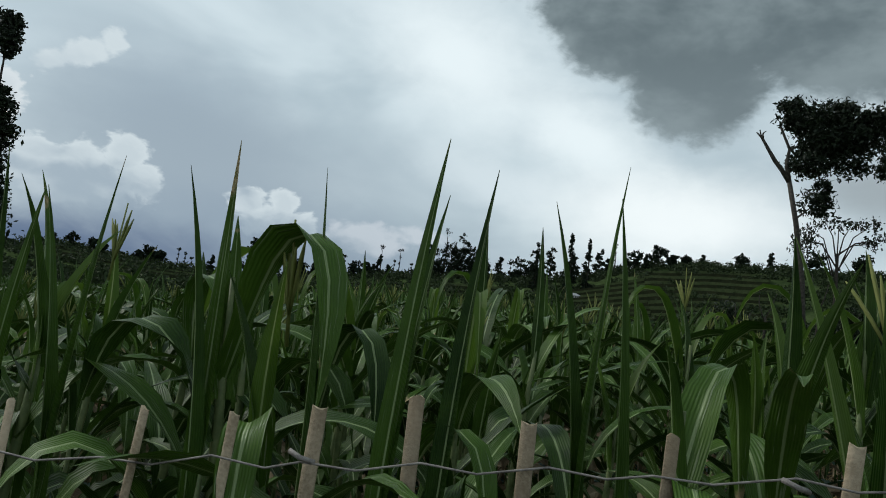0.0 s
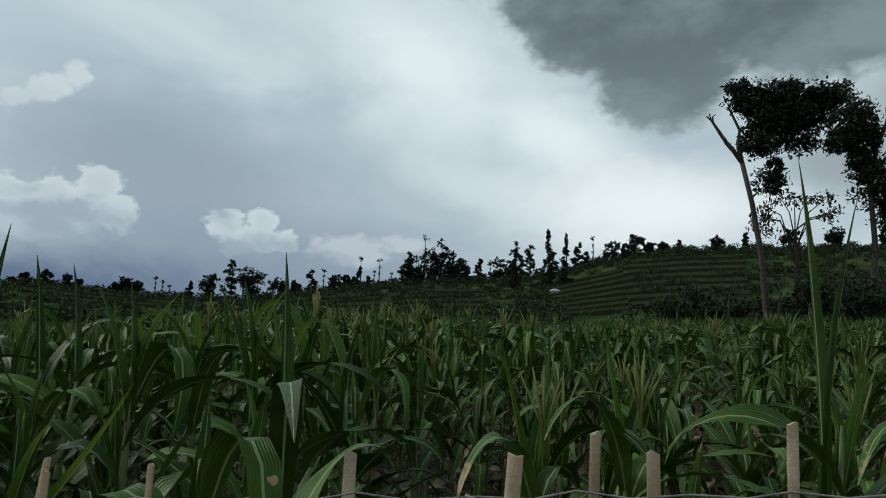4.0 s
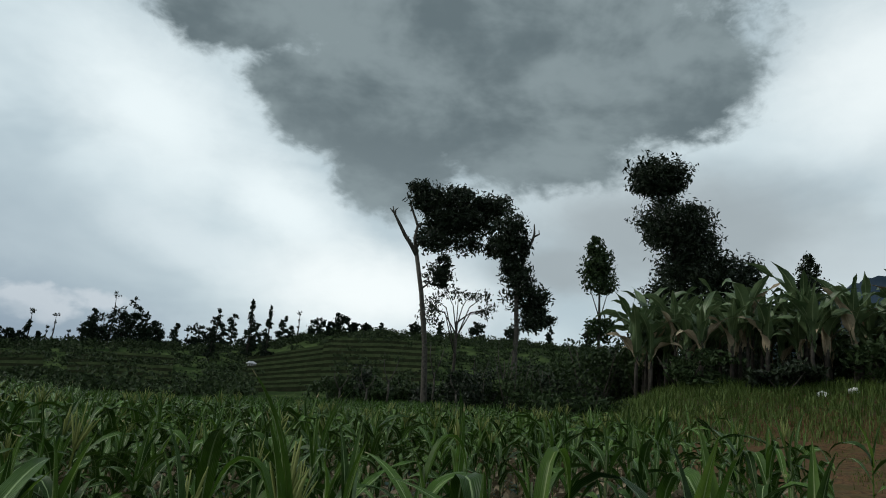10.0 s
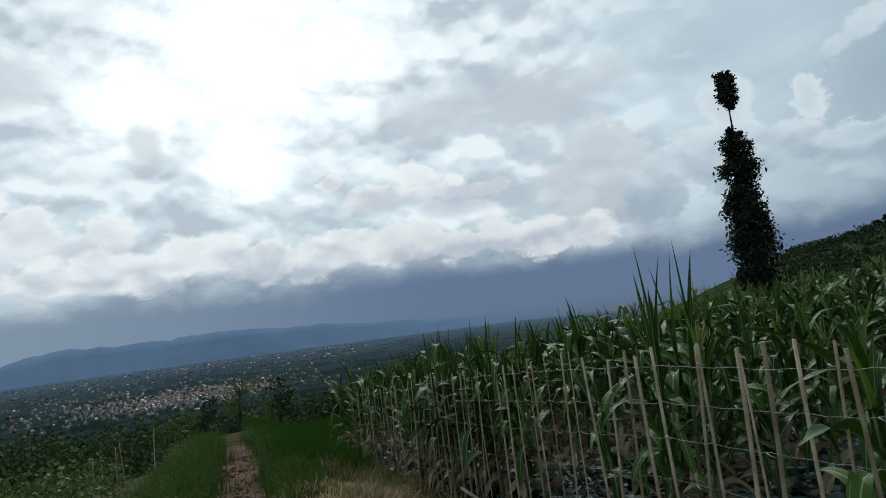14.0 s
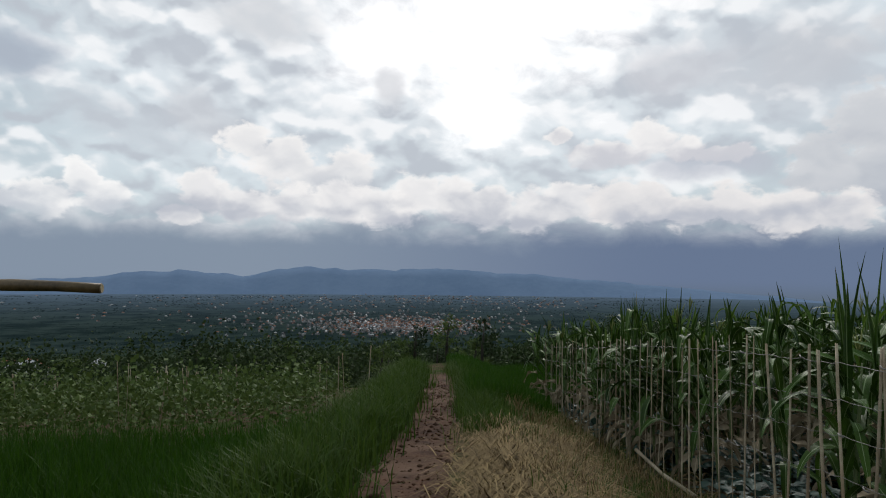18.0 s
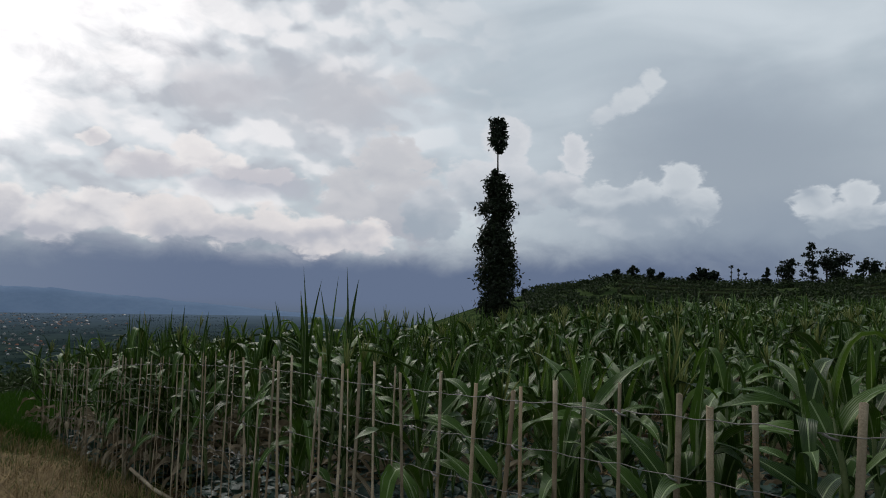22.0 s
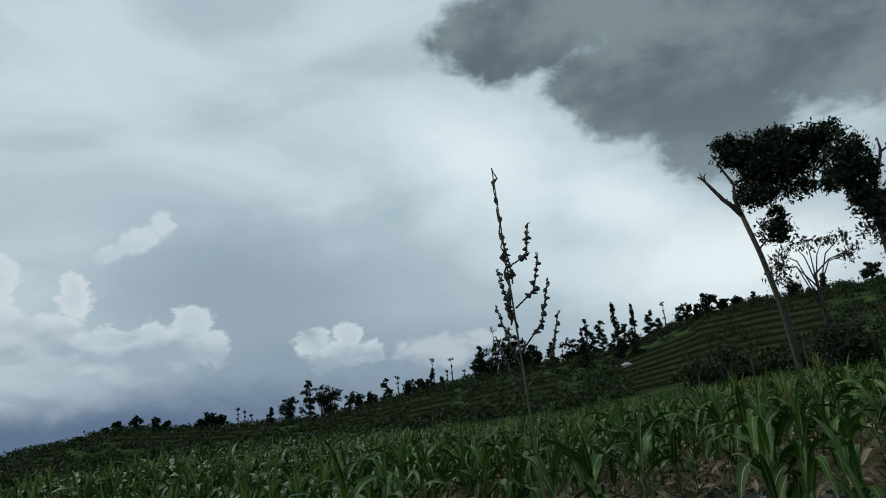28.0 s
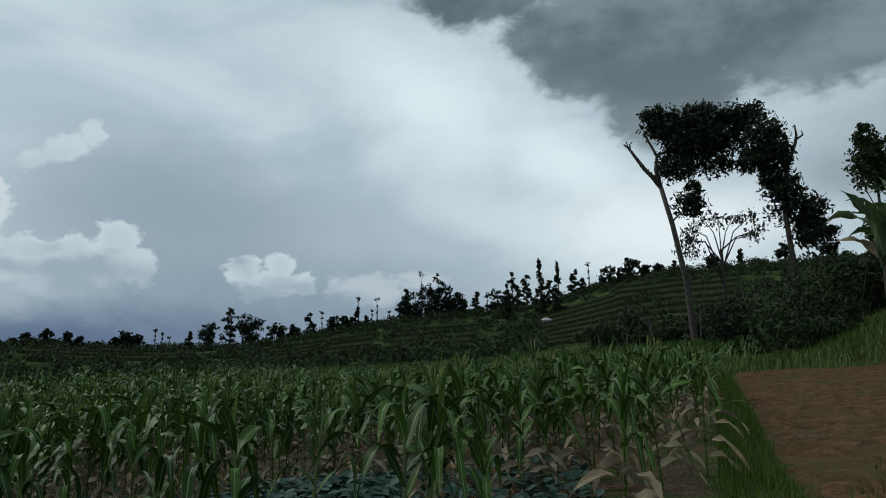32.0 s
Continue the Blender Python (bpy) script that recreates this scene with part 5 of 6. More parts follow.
# pale bare saplings there
for k, a in enumerate((11.5, 13.2, 16.8, 18.6, 20.4, 22.3, 9.4)):
    x, y = polar(a, 92 + 2 * (k % 3))
    h = 5.5 + 2.0 * (k % 3)
    z = gz(x, y) - 0.2
    tree("bare_sapling", "pale forked bare sapling among the bushes", (x, y, z), [[(0, 0, 0, 0.16), (0.2, 0, h * 0.4, 0.13), (0.1, 0, h * 0.6, 0.1)], [(0.15, 0, h * 0.55, 0.08), (0.9, 0, h * 0.8, 0.06), (1.3, 0, h, 0.03)], [(0.15, 0, h * 0.5, 0.08), (-0.7, 0, h * 0.8, 0.06), (-0.8, 0, h * 1.05, 0.03)]],
         [(1.2, 0, h, 0.8, 0.5), (-0.8, 0, h, 0.7, 0.5)], 90, 0.4, 400 + k, M_BARK, M_SHRUB, "bare saplings")

# ---- the terraced hillside ----


def terraces():
    root = tagged(new("terraces"), "stepped garden terraces on the hillside", "terrace", kind="structure")
    for a0, a1, r0, r1, n in ((2.5, 8.5, 205, 335, 16), (-9.5, -2.5, 230, 330, 10), (8.5, 17.5, 215, 360, 16), (-20, -11, 250, 340, 8), (-36, -25, 300, 400, 8)):
        for i in range(n):
            r = r0 + (r1 - r0) * i / (n - 1)
            wid = (r1 - r0) / (n - 1) * 0.66
            pts = []
            m = 14
            for j in range(m + 1):
                a = a0 + (a1 - a0) * j / m
                rr = r + 3.0 * noise.noise(Vector((a * 0.3, i, 1)))
                x, y = polar(a, rr)
                x2, y2 = polar(a, rr + wid)
                zb = gz(x2, y2) + 0.6
                pts += [(x, y, gz(x, y) - 0.5), (x, y, zb), (x2, y2, zb + 0.05), (x2, y2, zb - 1.0)]
            f = [(4 * j + k, 4 * j + 4 + k, 4 * j + 5 + k, 4 * j + 1 + k) for j in range(m) for k in range(3)]
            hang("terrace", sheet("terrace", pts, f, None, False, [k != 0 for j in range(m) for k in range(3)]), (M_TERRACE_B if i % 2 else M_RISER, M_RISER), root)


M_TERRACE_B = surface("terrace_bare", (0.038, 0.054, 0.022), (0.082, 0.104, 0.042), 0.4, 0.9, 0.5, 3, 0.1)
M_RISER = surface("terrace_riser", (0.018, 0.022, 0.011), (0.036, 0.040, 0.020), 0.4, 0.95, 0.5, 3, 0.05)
terraces()

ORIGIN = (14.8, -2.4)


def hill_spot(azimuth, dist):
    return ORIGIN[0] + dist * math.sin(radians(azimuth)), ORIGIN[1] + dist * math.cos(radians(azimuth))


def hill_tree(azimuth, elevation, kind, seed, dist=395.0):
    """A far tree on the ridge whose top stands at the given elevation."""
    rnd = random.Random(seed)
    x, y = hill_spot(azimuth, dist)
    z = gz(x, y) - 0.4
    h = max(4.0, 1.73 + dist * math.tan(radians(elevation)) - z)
    names = {"round": ("ridge_tree", "dark round-crowned tree on the ridge"), "slender": ("ridge_tree", "dark tall narrow tree on the ridge"), "cypress": ("cypress", "dark pointed cypress on the hillside"), "pole": ("pruned_tree", "thin pruned tree with a small tuft on top")}
    name, label = names[kind]
    w = {"round": h * 0.42, "slender": h * 0.2, "cypress": h * 0.13, "pole": h * 0.07}[kind]
    trunk = [[(0, 0, 0, 0.018 * h + 0.1), (0.02 * h, 0, h * 0.5, 0.012 * h + 0.06), (0, 0, h * 0.93, 0.08)]]
    if kind == "round":
        blobs = [(w * rnd.uniform(-0.6, 0.6), 0, h * rnd.uniform(0.2, 0.85), w * rnd.uniform(0.4, 0.65), h * rnd.uniform(0.12, 0.2)) for k in range(9)] + [(0, 0, h * 0.86, w * 0.5, h * 0.13)]
        n = 1000
    elif kind == "slender":
        blobs = [(w * rnd.uniform(-0.45, 0.45), 0, h * (0.18 + 0.76 * k / 6), w * (1.0 - 0.55 * k / 6), h * 0.085) for k in range(7)]
        n = 800
    elif kind == "cypress":
        blobs = [(0, 0, h * (0.14 + 0.82 * k / 7), w * (1.0 - 0.8 * k / 7), h * 0.08) for k in range(8)]
        n = 900
    else:
        blobs = [(0, 0, h * 0.93, max(0.9, w * 1.2), h * 0.07), (0.2, 0, h * 0.7, w * 0.7, h * 0.05), (-0.2, 0, h * 0.5, w * 0.6, h * 0.05)]
        n = 110
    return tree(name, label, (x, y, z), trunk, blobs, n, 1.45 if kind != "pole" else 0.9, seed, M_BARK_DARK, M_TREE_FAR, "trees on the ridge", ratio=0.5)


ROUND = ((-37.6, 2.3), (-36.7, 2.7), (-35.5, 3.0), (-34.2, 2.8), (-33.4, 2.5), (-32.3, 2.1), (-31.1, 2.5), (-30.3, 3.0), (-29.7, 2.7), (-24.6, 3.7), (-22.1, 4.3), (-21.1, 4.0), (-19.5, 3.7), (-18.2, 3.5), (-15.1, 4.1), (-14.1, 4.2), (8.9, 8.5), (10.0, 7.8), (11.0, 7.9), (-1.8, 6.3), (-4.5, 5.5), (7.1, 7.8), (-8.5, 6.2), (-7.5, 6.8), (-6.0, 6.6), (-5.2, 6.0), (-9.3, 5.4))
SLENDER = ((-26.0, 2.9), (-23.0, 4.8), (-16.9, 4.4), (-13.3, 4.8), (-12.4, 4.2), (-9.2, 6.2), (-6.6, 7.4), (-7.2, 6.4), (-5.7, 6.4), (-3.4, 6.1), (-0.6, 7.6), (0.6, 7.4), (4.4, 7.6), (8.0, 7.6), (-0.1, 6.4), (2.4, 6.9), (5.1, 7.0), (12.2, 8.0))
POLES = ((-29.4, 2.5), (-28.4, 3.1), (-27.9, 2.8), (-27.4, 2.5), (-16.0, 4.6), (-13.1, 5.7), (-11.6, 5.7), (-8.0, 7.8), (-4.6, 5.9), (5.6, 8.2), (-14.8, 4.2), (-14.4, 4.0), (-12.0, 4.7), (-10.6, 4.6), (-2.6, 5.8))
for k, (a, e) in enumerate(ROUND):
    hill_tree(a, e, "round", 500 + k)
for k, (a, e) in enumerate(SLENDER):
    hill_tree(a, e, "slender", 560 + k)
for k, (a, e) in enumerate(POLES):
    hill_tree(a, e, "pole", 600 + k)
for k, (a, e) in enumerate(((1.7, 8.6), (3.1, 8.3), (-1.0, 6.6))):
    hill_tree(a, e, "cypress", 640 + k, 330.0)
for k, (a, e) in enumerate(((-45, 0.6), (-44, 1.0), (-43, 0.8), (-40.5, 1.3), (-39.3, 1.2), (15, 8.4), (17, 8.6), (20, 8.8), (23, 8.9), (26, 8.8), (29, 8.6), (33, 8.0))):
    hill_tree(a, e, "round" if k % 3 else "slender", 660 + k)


def scrub_mass(name, label, spots, leaves, size, material, seed):
    """Many small bushes too far off to count, as one mass."""
    rng = np.random.default_rng(seed)
    c = []
    for x, y, w, h in spots:
        p = rng.normal(size=(leaves, 3)) * np.array([w, w, h]) * 0.33
        p[:, 2] = np.minimum(np.abs(p[:, 2]) * 1.2, h * rng.uniform(0.45, 0.7, leaves))
        c.append(p + np.array([x, y, gz(x, y)]))
    v, f = leaf_quads(np.concatenate(c), size, rng, 0.1, 0.6)
    return tagged(hang(name, sheet(name, v, f, None, False), material), label, "bushes", kind="stuff")


rh = random.Random(77)
spots = []
for k in range(2300):
    a, d = rh.uniform(-44, 36), rh.uniform(170, 425)
    if k % 4 == 0:
        d = rh.uniform(375, 408)
    if 2.0 < a < 8.8 and d < 335 and rh.random() < 0.96:
        continue
    if noise.noise(Vector((a * 0.35, d * 0.02, 2))) < -0.25 and d < 375:
        continue
    x, y = hill_spot(a, d)
    spots.append((x, y, rh.uniform(2.5, 6), rh.uniform(2.0, 5.5) * (1.3 if d > 375 else 1.0)))
M_HILLBUSH = leafy("hillside_leaf", (0.010, 0.018, 0.008), (0.046, 0.068, 0.026), rough=0.7, through=0.08, spec=0.1)
scrub_mass("hillside_bushes", "dark bushes and small trees over the hillside", spots, 64, 1.2, M_HILLBUSH, 9)

# small pale hut on the slope
hx, hy = hill_spot(2.1, 300)


def house(name, x, y, w, d, h, turn_z, roof, label, group=""):
    root = tagged(new(name), label, "house", group)
    root.location, root.rotation_euler = (x, y, gz(x, y) - 0.3), (0, 0, turn_z)
    bm = bmesh.new()
    bmesh.ops.create_cube(bm, size=1, matrix=Matrix.LocRotScale((0, 0, h / 2), None, (w, d, h)))
    part("wall", bm, M_WALL, root)
    bm = bmesh.new()
    e, r = 0.5, w * 0.28
    vs = [bm.verts.new(p) for p in ((-w / 2 - e, -d / 2 - e, h - 0.1), (w / 2 + e, -d / 2 - e, h - 0.1), (w / 2 + e, d / 2 + e, h - 0.1), (-w / 2 - e, d / 2 + e, h - 0.1), (-w / 4, 0, h + r), (w / 4, 0, h + r))]
    for f in ((0, 1, 5, 4), (1, 2, 5), (2, 3, 4, 5), (3, 0, 4), (3, 2, 1, 0)):
        bm.faces.new([vs[i] for i in f])
    part("roof", bm, roof, root)
    for i, px in enumerate((-0.3, 0.0, 0.3)):
        for s in (-1, 1):
            bm = bmesh.new()
            bmesh.ops.create_cube(bm, size=1, matrix=Matrix.LocRotScale((px * w, s * d / 2, h * (0.55 if i != 1 else 0.42)), None, (w * 0.12, 0.12, h * (0.4 if i != 1 else 0.75))))
            part("window" if i != 1 else "door", bm, M_OPENING, root)
    return root


house("hut", hx, hy, 3.2, 2.6, 1.9, 0.2, M_TIN, "small pale hut on the terraced slope")

# ---- grass, rice, straw ----


def blades(xy, height, width, rng, lean=0.35, spread=0.25, flat=False):
    """Grass blades in two steps, bent over. Returns verts, quads."""
    n = len(xy)
    z = ground(xy[:, 0], xy[:, 1])
    h = height * rng.uniform(1 - spread, 1 + spread, n)
    a = rng.uniform(0, 2 * np.pi, n)
    d = np.stack([np.cos(a), np.sin(a), np.zeros(n)], 1)
    side = np.stack([-np.sin(a), np.cos(a), np.zeros(n)], 1) * (width * 0.5)
    base = np.stack([xy[:, 0], xy[:, 1], z - 0.01], 1)
    up = np.array([0, 0, 1.0])
    k = (lean * rng.uniform(0.2, 1.6, n))[:, None]
    hh = h[:, None]
    if flat:
        pile = np.array([0.5 + 0.5 * noise.noise(Vector((px * 1.7, py * 1.7, 6))) for px, py in xy])[:, None] ** 2 * 0.30 * rng.random((n, 1)) * min(1.0, height * 2.6)
        mid = base + d * hh * 0.5 + up * (0.02 + 0.12 * rng.random((n, 1)) + pile)
        tip = base + d * hh + up * (0.01 + 0.10 * rng.random((n, 1)) + pile * 0.4)
        base = base + up * (0.015 + 0.04 * rng.random((n, 1)) + pile * 0.6)
    else:
        mid = base + up * hh * 0.6 + d * hh * 0.25 * k
        tip = base + up * hh * (1 - 0.25 * k) + d * hh * 0.8 * k
    v = np.stack([base - side, base + side, mid + side * 0.8, mid - side * 0.8, tip + side * 0.12, tip - side * 0.12], 1).reshape(-1, 3)
    i = np.arange(n)[:, None] * 6
    f = np.concatenate([i + [0, 1, 2, 3], i + [3, 2, 4, 5]])
    return v, f


def turf(name, label, xy, height, width, material, seed, lean=0.35, spread=0.25, flat=False, category="grass"):
    rng = np.random.default_rng(seed)
    v, f = blades(np.asarray(xy), height, width, rng, lean, spread, flat)
    return tagged(hang(name, sheet(name, v, f), material), label, category, kind="stuff")


def scatter(n, x0, x1, ylow, yhigh, seed, clump=0.0):
    rng = np.random.default_rng(seed)
    x = rng.uniform(x0, x1, n)
    t = rng.uniform(0, 1, n)
    y = ylow(x) + (yhigh(x) - ylow(x)) * t
    if clump:
        c = rng.integers(0, max(2, n // 60), n)
        cx, cy = x[c], y[c]
        x, y = cx + rng.normal(size=n) * clump, cy + rng.normal(size=n) * clump
    return np.stack([x, y], 1)


turf("rice_field", "bright green field of young rice beside the path", scatter(52000, 0.6, 8.2, lambda x: -16 + 0 * x, lambda x: path_y(x) - 1.35, 41), 0.50, 0.011, M_RICE, 1, 0.35)
turf("rice_field", "bright green rice patch beyond the fence corner", scatter(26000, -22, -2.2, lambda x: path_y(x) + 0.55, lambda x: np.where(x > -5.2, -0.35, 5.0 - 0.05 * (x + 5)), 42), 0.42, 0.016, M_RICE, 2, 0.35)
turf("verge_grass", "tall rank grass along the path's edge", scatter(15000, -13, 7.5, lambda x: path_y(x) - 1.35, lambda x: path_y(x) - 0.46, 43, 0.16), 0.42, 0.015, M_GRASS, 3, 0.6, 0.4)
turf("verge_grass", "short green grass on the path's bank", scatter(16000, -6, 9.5, lambda x: path_y(x) - 1.5, lambda x: path_y(x) - 0.42, 44), 0.20, 0.008, M_GRASS, 4, 0.6, 0.5)
turf("verge_grass", "tufts of grass between path and rice", scatter(7000, -14, 1.5, lambda x: path_y(x) + 0.5, lambda x: path_y(x) + 0.85, 45, 0.13), 0.34, 0.010, M_GRASS, 5, 0.6, 0.4)
turf("straw", "dry cut straw strewn beside the path", scatter(20000, 0.5, 8.0, lambda x: path_y(x) + 0.85, lambda x: path_y(x) + 1.5, 46, 0.20), 0.40, 0.011, M_STRAW, 6, flat=True, category="straw")
turf("dry_weeds", "withered brown weeds at the fence's foot", scatter(9000, -4.5, 9.0, lambda x: path_y(x) + 1.2, lambda x: -0.12 + 0 * x, 47, 0.10), 0.28, 0.008, M_STRAW, 7, 0.7, 0.5, category="weeds")
turf("bank_grass", "green weeds on the bank below the fence", scatter(12000, -4.5, 14.5, lambda x: path_y(x) + 1.0, lambda x: -0.05 + 0 * x, 48, 0.12), 0.24, 0.009, M_GRASS, 8, 0.7, 0.5)
turf("field_grass", "grass strip at the open side of the corn", scatter(9000, 0.0, 1.0, lambda x: 0 * x, lambda x: 1 + 0 * x, 49) @ np.diag([0.75, 30.0]) @ np.array([[1.0, 0.0], [0.26, 1.0]]) + np.array([15.35, 0.0]), 0.22, 0.010, M_GRASS, 9, 0.6, 0.5)
turf("field_grass", "light green grass beyond the tilled soil", scatter(30000, 27, 58, lambda x: 28 + 0 * x, lambda x: 42 + 0 * x, 50), 0.26, 0.03, M_BEAN, 10, 0.5, 0.5)
bank = np.random.default_rng(51)
ba, bd = bank.uniform(17, 66, 26000), bank.normal(43.5, 2.6, 26000)
turf("bank_grass", "long grass hanging over the bank", np.stack([9.4 + bd * np.sin(np.radians(ba)), -3 + bd * np.cos(np.radians(ba))], 1), 0.6, 0.04, M_BEAN, 11, 0.6, 0.5)
turf("roadside_grass", "grass and weeds along the upper path", scatter(9000, 8.5, 22, lambda x: path_y(x) + 0.5, lambda x: -0.1 + 0 * x, 52, 0.14), 0.22, 0.009, M_GRASS, 12, 0.7, 0.5)

turf("field_weeds", "green weeds coming up over the tilled soil", scatter(7000, 17.0, 34.0, lambda x: 3 + 0 * x, lambda x: 3.2 + (x - 17.0) * 1.2, 54, 0.35), 0.20, 0.014, M_GRASS, 14, 0.7, 0.5, category="weeds")
far_xy = np.random.default_rng(53)
fa, fd = far_xy.uniform(-44, 22, 60000), np.sqrt(far_xy.uniform(46.0 ** 2, 125.0 ** 2, 60000))
turf("far_corn", "corn rows running on to the foot of the hill", np.stack([9.4 + fd * np.sin(np.radians(fa)), -3 + fd * np.cos(np.radians(fa))], 1), 1.5, 0.16, M_CORN, 13, 0.8, 0.35, category="corn field")

# low leafy crop and fallen leaves between the corn


def big_patch(x, y, rng):
    n = len(x)
    pts = np.stack([x, y, ground(x, y) + rng.uniform(0.10, 0.42, n)], 1)
    a = rng.uniform(0, 6.28, n)
    d = np.stack([np.cos(a), np.sin(a), rng.normal(size=n) * 0.3 - 0.2], 1)
    d /= np.linalg.norm(d, axis=1)[:, None]
    side = np.cross(d, np.array([0, 0, 1.0]))
    side /= np.linalg.norm(side, axis=1)[:, None]
    up = np.cross(side, d)
    s = rng.uniform(0.10, 0.18, n)[:, None]
    v = np.stack([pts - d * s * 0.55, pts - d * s * 0.15 + side * s * 0.5 + up * s * 0.10, pts + d * s * 0.25 + side * s * 0.42 + up * s * 0.08, pts + d * s * 0.65 - up * s * 0.1, pts + d * s * 0.25 - side * s * 0.42 + up * s * 0.08, pts - d * s * 0.15 - side * s * 0.5 + up * s * 0.10], 1).reshape(-1, 3)
    i = np.arange(n)[:, None] * 6
    f = np.concatenate([i + [0, 1, 2, 3], i + [0, 3, 4, 5]])
    tagged(hang("low_crop", sheet("low_crop", v, f), M_COVER), "patch of broad bluish leaves past the fence's end", "low crop", kind="stuff")


def ground_cover():
    rng = np.random.default_rng(61)
    n = 30000
    x, y = rng.uniform(-5, 15.5, n), rng.gamma(1.6, 2.6, n) + 0.15
    keep = (y < 14) & (x < 15.6 + 0.30 * y)
    x, y = x[keep], y[keep]
    patch = np.array([noise.noise(Vector((a * 0.55, b * 0.55, 4))) for a, b in zip(x, y)])
    keep = patch > np.where(x > 6, -0.45, -0.12)
    x, y = x[keep], y[keep]
    h = rng.uniform(0.05, 0.34, len(x))
    pts = np.stack([x, y, ground(x, y) + h], 1)
    d = rng.normal(size=(len(x), 3))
    d[:, 2] *= 0.35
    d /= np.linalg.norm(d, axis=1)[:, None]
    side = np.cross(d, np.array([0, 0, 1.0]))
    side /= np.linalg.norm(side, axis=1)[:, None]
    up = np.cross(side, d)
    s = rng.uniform(0.07, 0.14, len(x))[:, None]
    v = np.stack([pts - d * s * 0.6, pts - d * s * 0.1 + side * s * 0.5 + up * s * 0.1, pts + d * s * 0.3 + side * s * 0.4 + up * s * 0.08, pts + d * s * 0.7 - up * s * 0.08, pts + d * s * 0.3 - side * s * 0.4 + up * s * 0.08, pts - d * s * 0.1 - side * s * 0.5 + up * s * 0.1], 1).reshape(-1, 3)
    i = np.arange(len(x))[:, None] * 6
    f = np.concatenate([i + [0, 1, 2, 3], i + [0, 3, 4, 5]])
    tagged(hang("low_crop", sheet("low_crop", v, f), M_COVER), "low bluish green leafy crop growing between the corn", "low crop", kind="stuff")
    # a thick patch past the fence's end
    m = 9000
    px, py = rng.uniform(9.6, 14.2, m), rng.uniform(0.15, 7.0, m)
    keep = (py < 6.7 + 0.5 * np.sin(px * 1.7)) & ((px < 13.4) | (py < 4.0))
    px, py = px[keep], py[keep]
    big_patch(px, py, rng)
    xy = np.stack([rng.uniform(-6, 15.5, 9000), rng.uniform(0.15, 12, 9000)], 1)
    turf("corn_litter", "dry fallen corn leaves under the plants", xy, 0.34, 0.028, M_STRAW, 62, flat=True, category="litter")


ground_cover()

# ---- staked beans and woods below the path ----


def bean_field():
    rng = np.random.default_rng(71)
    c = []
    for k in range(64000):
        row = rng.integers(0, 13)
        x = -0.6 - row * 1.15 + rng.normal() * 0.22
        y = rng.uniform(-34, -4.6)
        c.append((x, y, min(abs(rng.normal(0.65, 0.3)), 1.3)))
    c = np.array(c)
    keep = c[:, 1] < path_y(c[:, 0]) - 1.6
    c = c[keep]
    c[:, 2] += ground(c[:, 0], c[:, 1])
    v, f = leaf_quads(c, 0.088, rng, 0.2, 0.75)
    tagged(hang("bean_rows", sheet("bean_rows", v, f, None, False), M_BEAN), "rows of climbing beans on stakes below the path", "bean rows", kind="stuff")
    rnd = random.Random(72)
    me = slat_mesh(0.03, 1.35, 2)
    for k in range(46):
        x = -0.6 - 1.15 * rnd.randint(0, 8) + rnd.uniform(-0.1, 0.1)
        y = rnd.uniform(-16, path_y(x) - 1.7)
        ob = tagged(new("bean_stake", me), "thin bamboo stake standing among the beans", "stake", "bean stakes")
        ob.location, ob.rotation_euler = (x, y, gz(x, y) - 0.1), (rnd.gauss(0, 0.06), rnd.gauss(0, 0.06), rnd.uniform(0, 6))


bean_field()
rv = random.Random(81)
# trees below the end of the path
for k in range(46):
    a = -91.5 + 9.0 * rv.random() if k < 12 else rv.uniform(-121, -90)
    d = rv.uniform(34, 62) if k < 12 else rv.uniform(70, 140)
    x, y = polar(a, d)
    h = rv.uniform(1.9, 3.1) if k < 12 else rv.uniform(3.5, 6.5)
    blobs = [(h * rv.uniform(-0.22, 0.22), h * rv.uniform(-0.2, 0.2), h * rv.uniform(0.4, 0.95), h * rv.uniform(0.14, 0.24), h * rv.uniform(0.1, 0.18)) for i in range(7)]
    tree("grove_tree", "leafy dark green tree on the slope below", (x, y, gz(x, y) - 0.2), [[(0, 0, 0, 0.1), (0.1, 0, h * 0.5, 0.07), (0, 0.1, h * 0.9, 0.03)]], blobs, 520, 0.075 * h, 700 + k, M_BARK_DARK, M_BEAN if k % 3 else M_SHRUB, "trees on the slope below", clump=0.3)
woods = []
for k in range(1500):
    a, d = rv.uniform(-124, -66), 60 * (900 / 60) ** rv.random()
    if a > -80 and d < 160:
        continue
    x, y = polar(a, d)
    s = rv.uniform(2.5, 6.0) * (1 if d < 300 else 1.5)
    woods.append((x, y, s * (0.8 if d < 230 else 1.0), s * (rv.uniform(1.0, 1.9) if d < 230 else rv.uniform(0.7, 1.3))))
M_SPUR = leafy("spur_leaf", (0.016, 0.030, 0.011), (0.060, 0.088, 0.030), rough=0.7, through=0.1, spec=0.1)
near_woods, far_woods = [w for w in woods if math.hypot(w[0] - 9.4, w[1] + 3) < 230], [w for w in woods if math.hypot(w[0] - 9.4, w[1] + 3) >= 230]
scrub_mass("woodland", "mixed woodland and gardens on the slope below the beans", near_woods, 300, 0.42, M_SPUR, 82)
scrub_mass("woodland", "far woodland and gardens reaching down to the plain", far_woods, 60, 1.0, M_SHRUB, 84)
spur = []
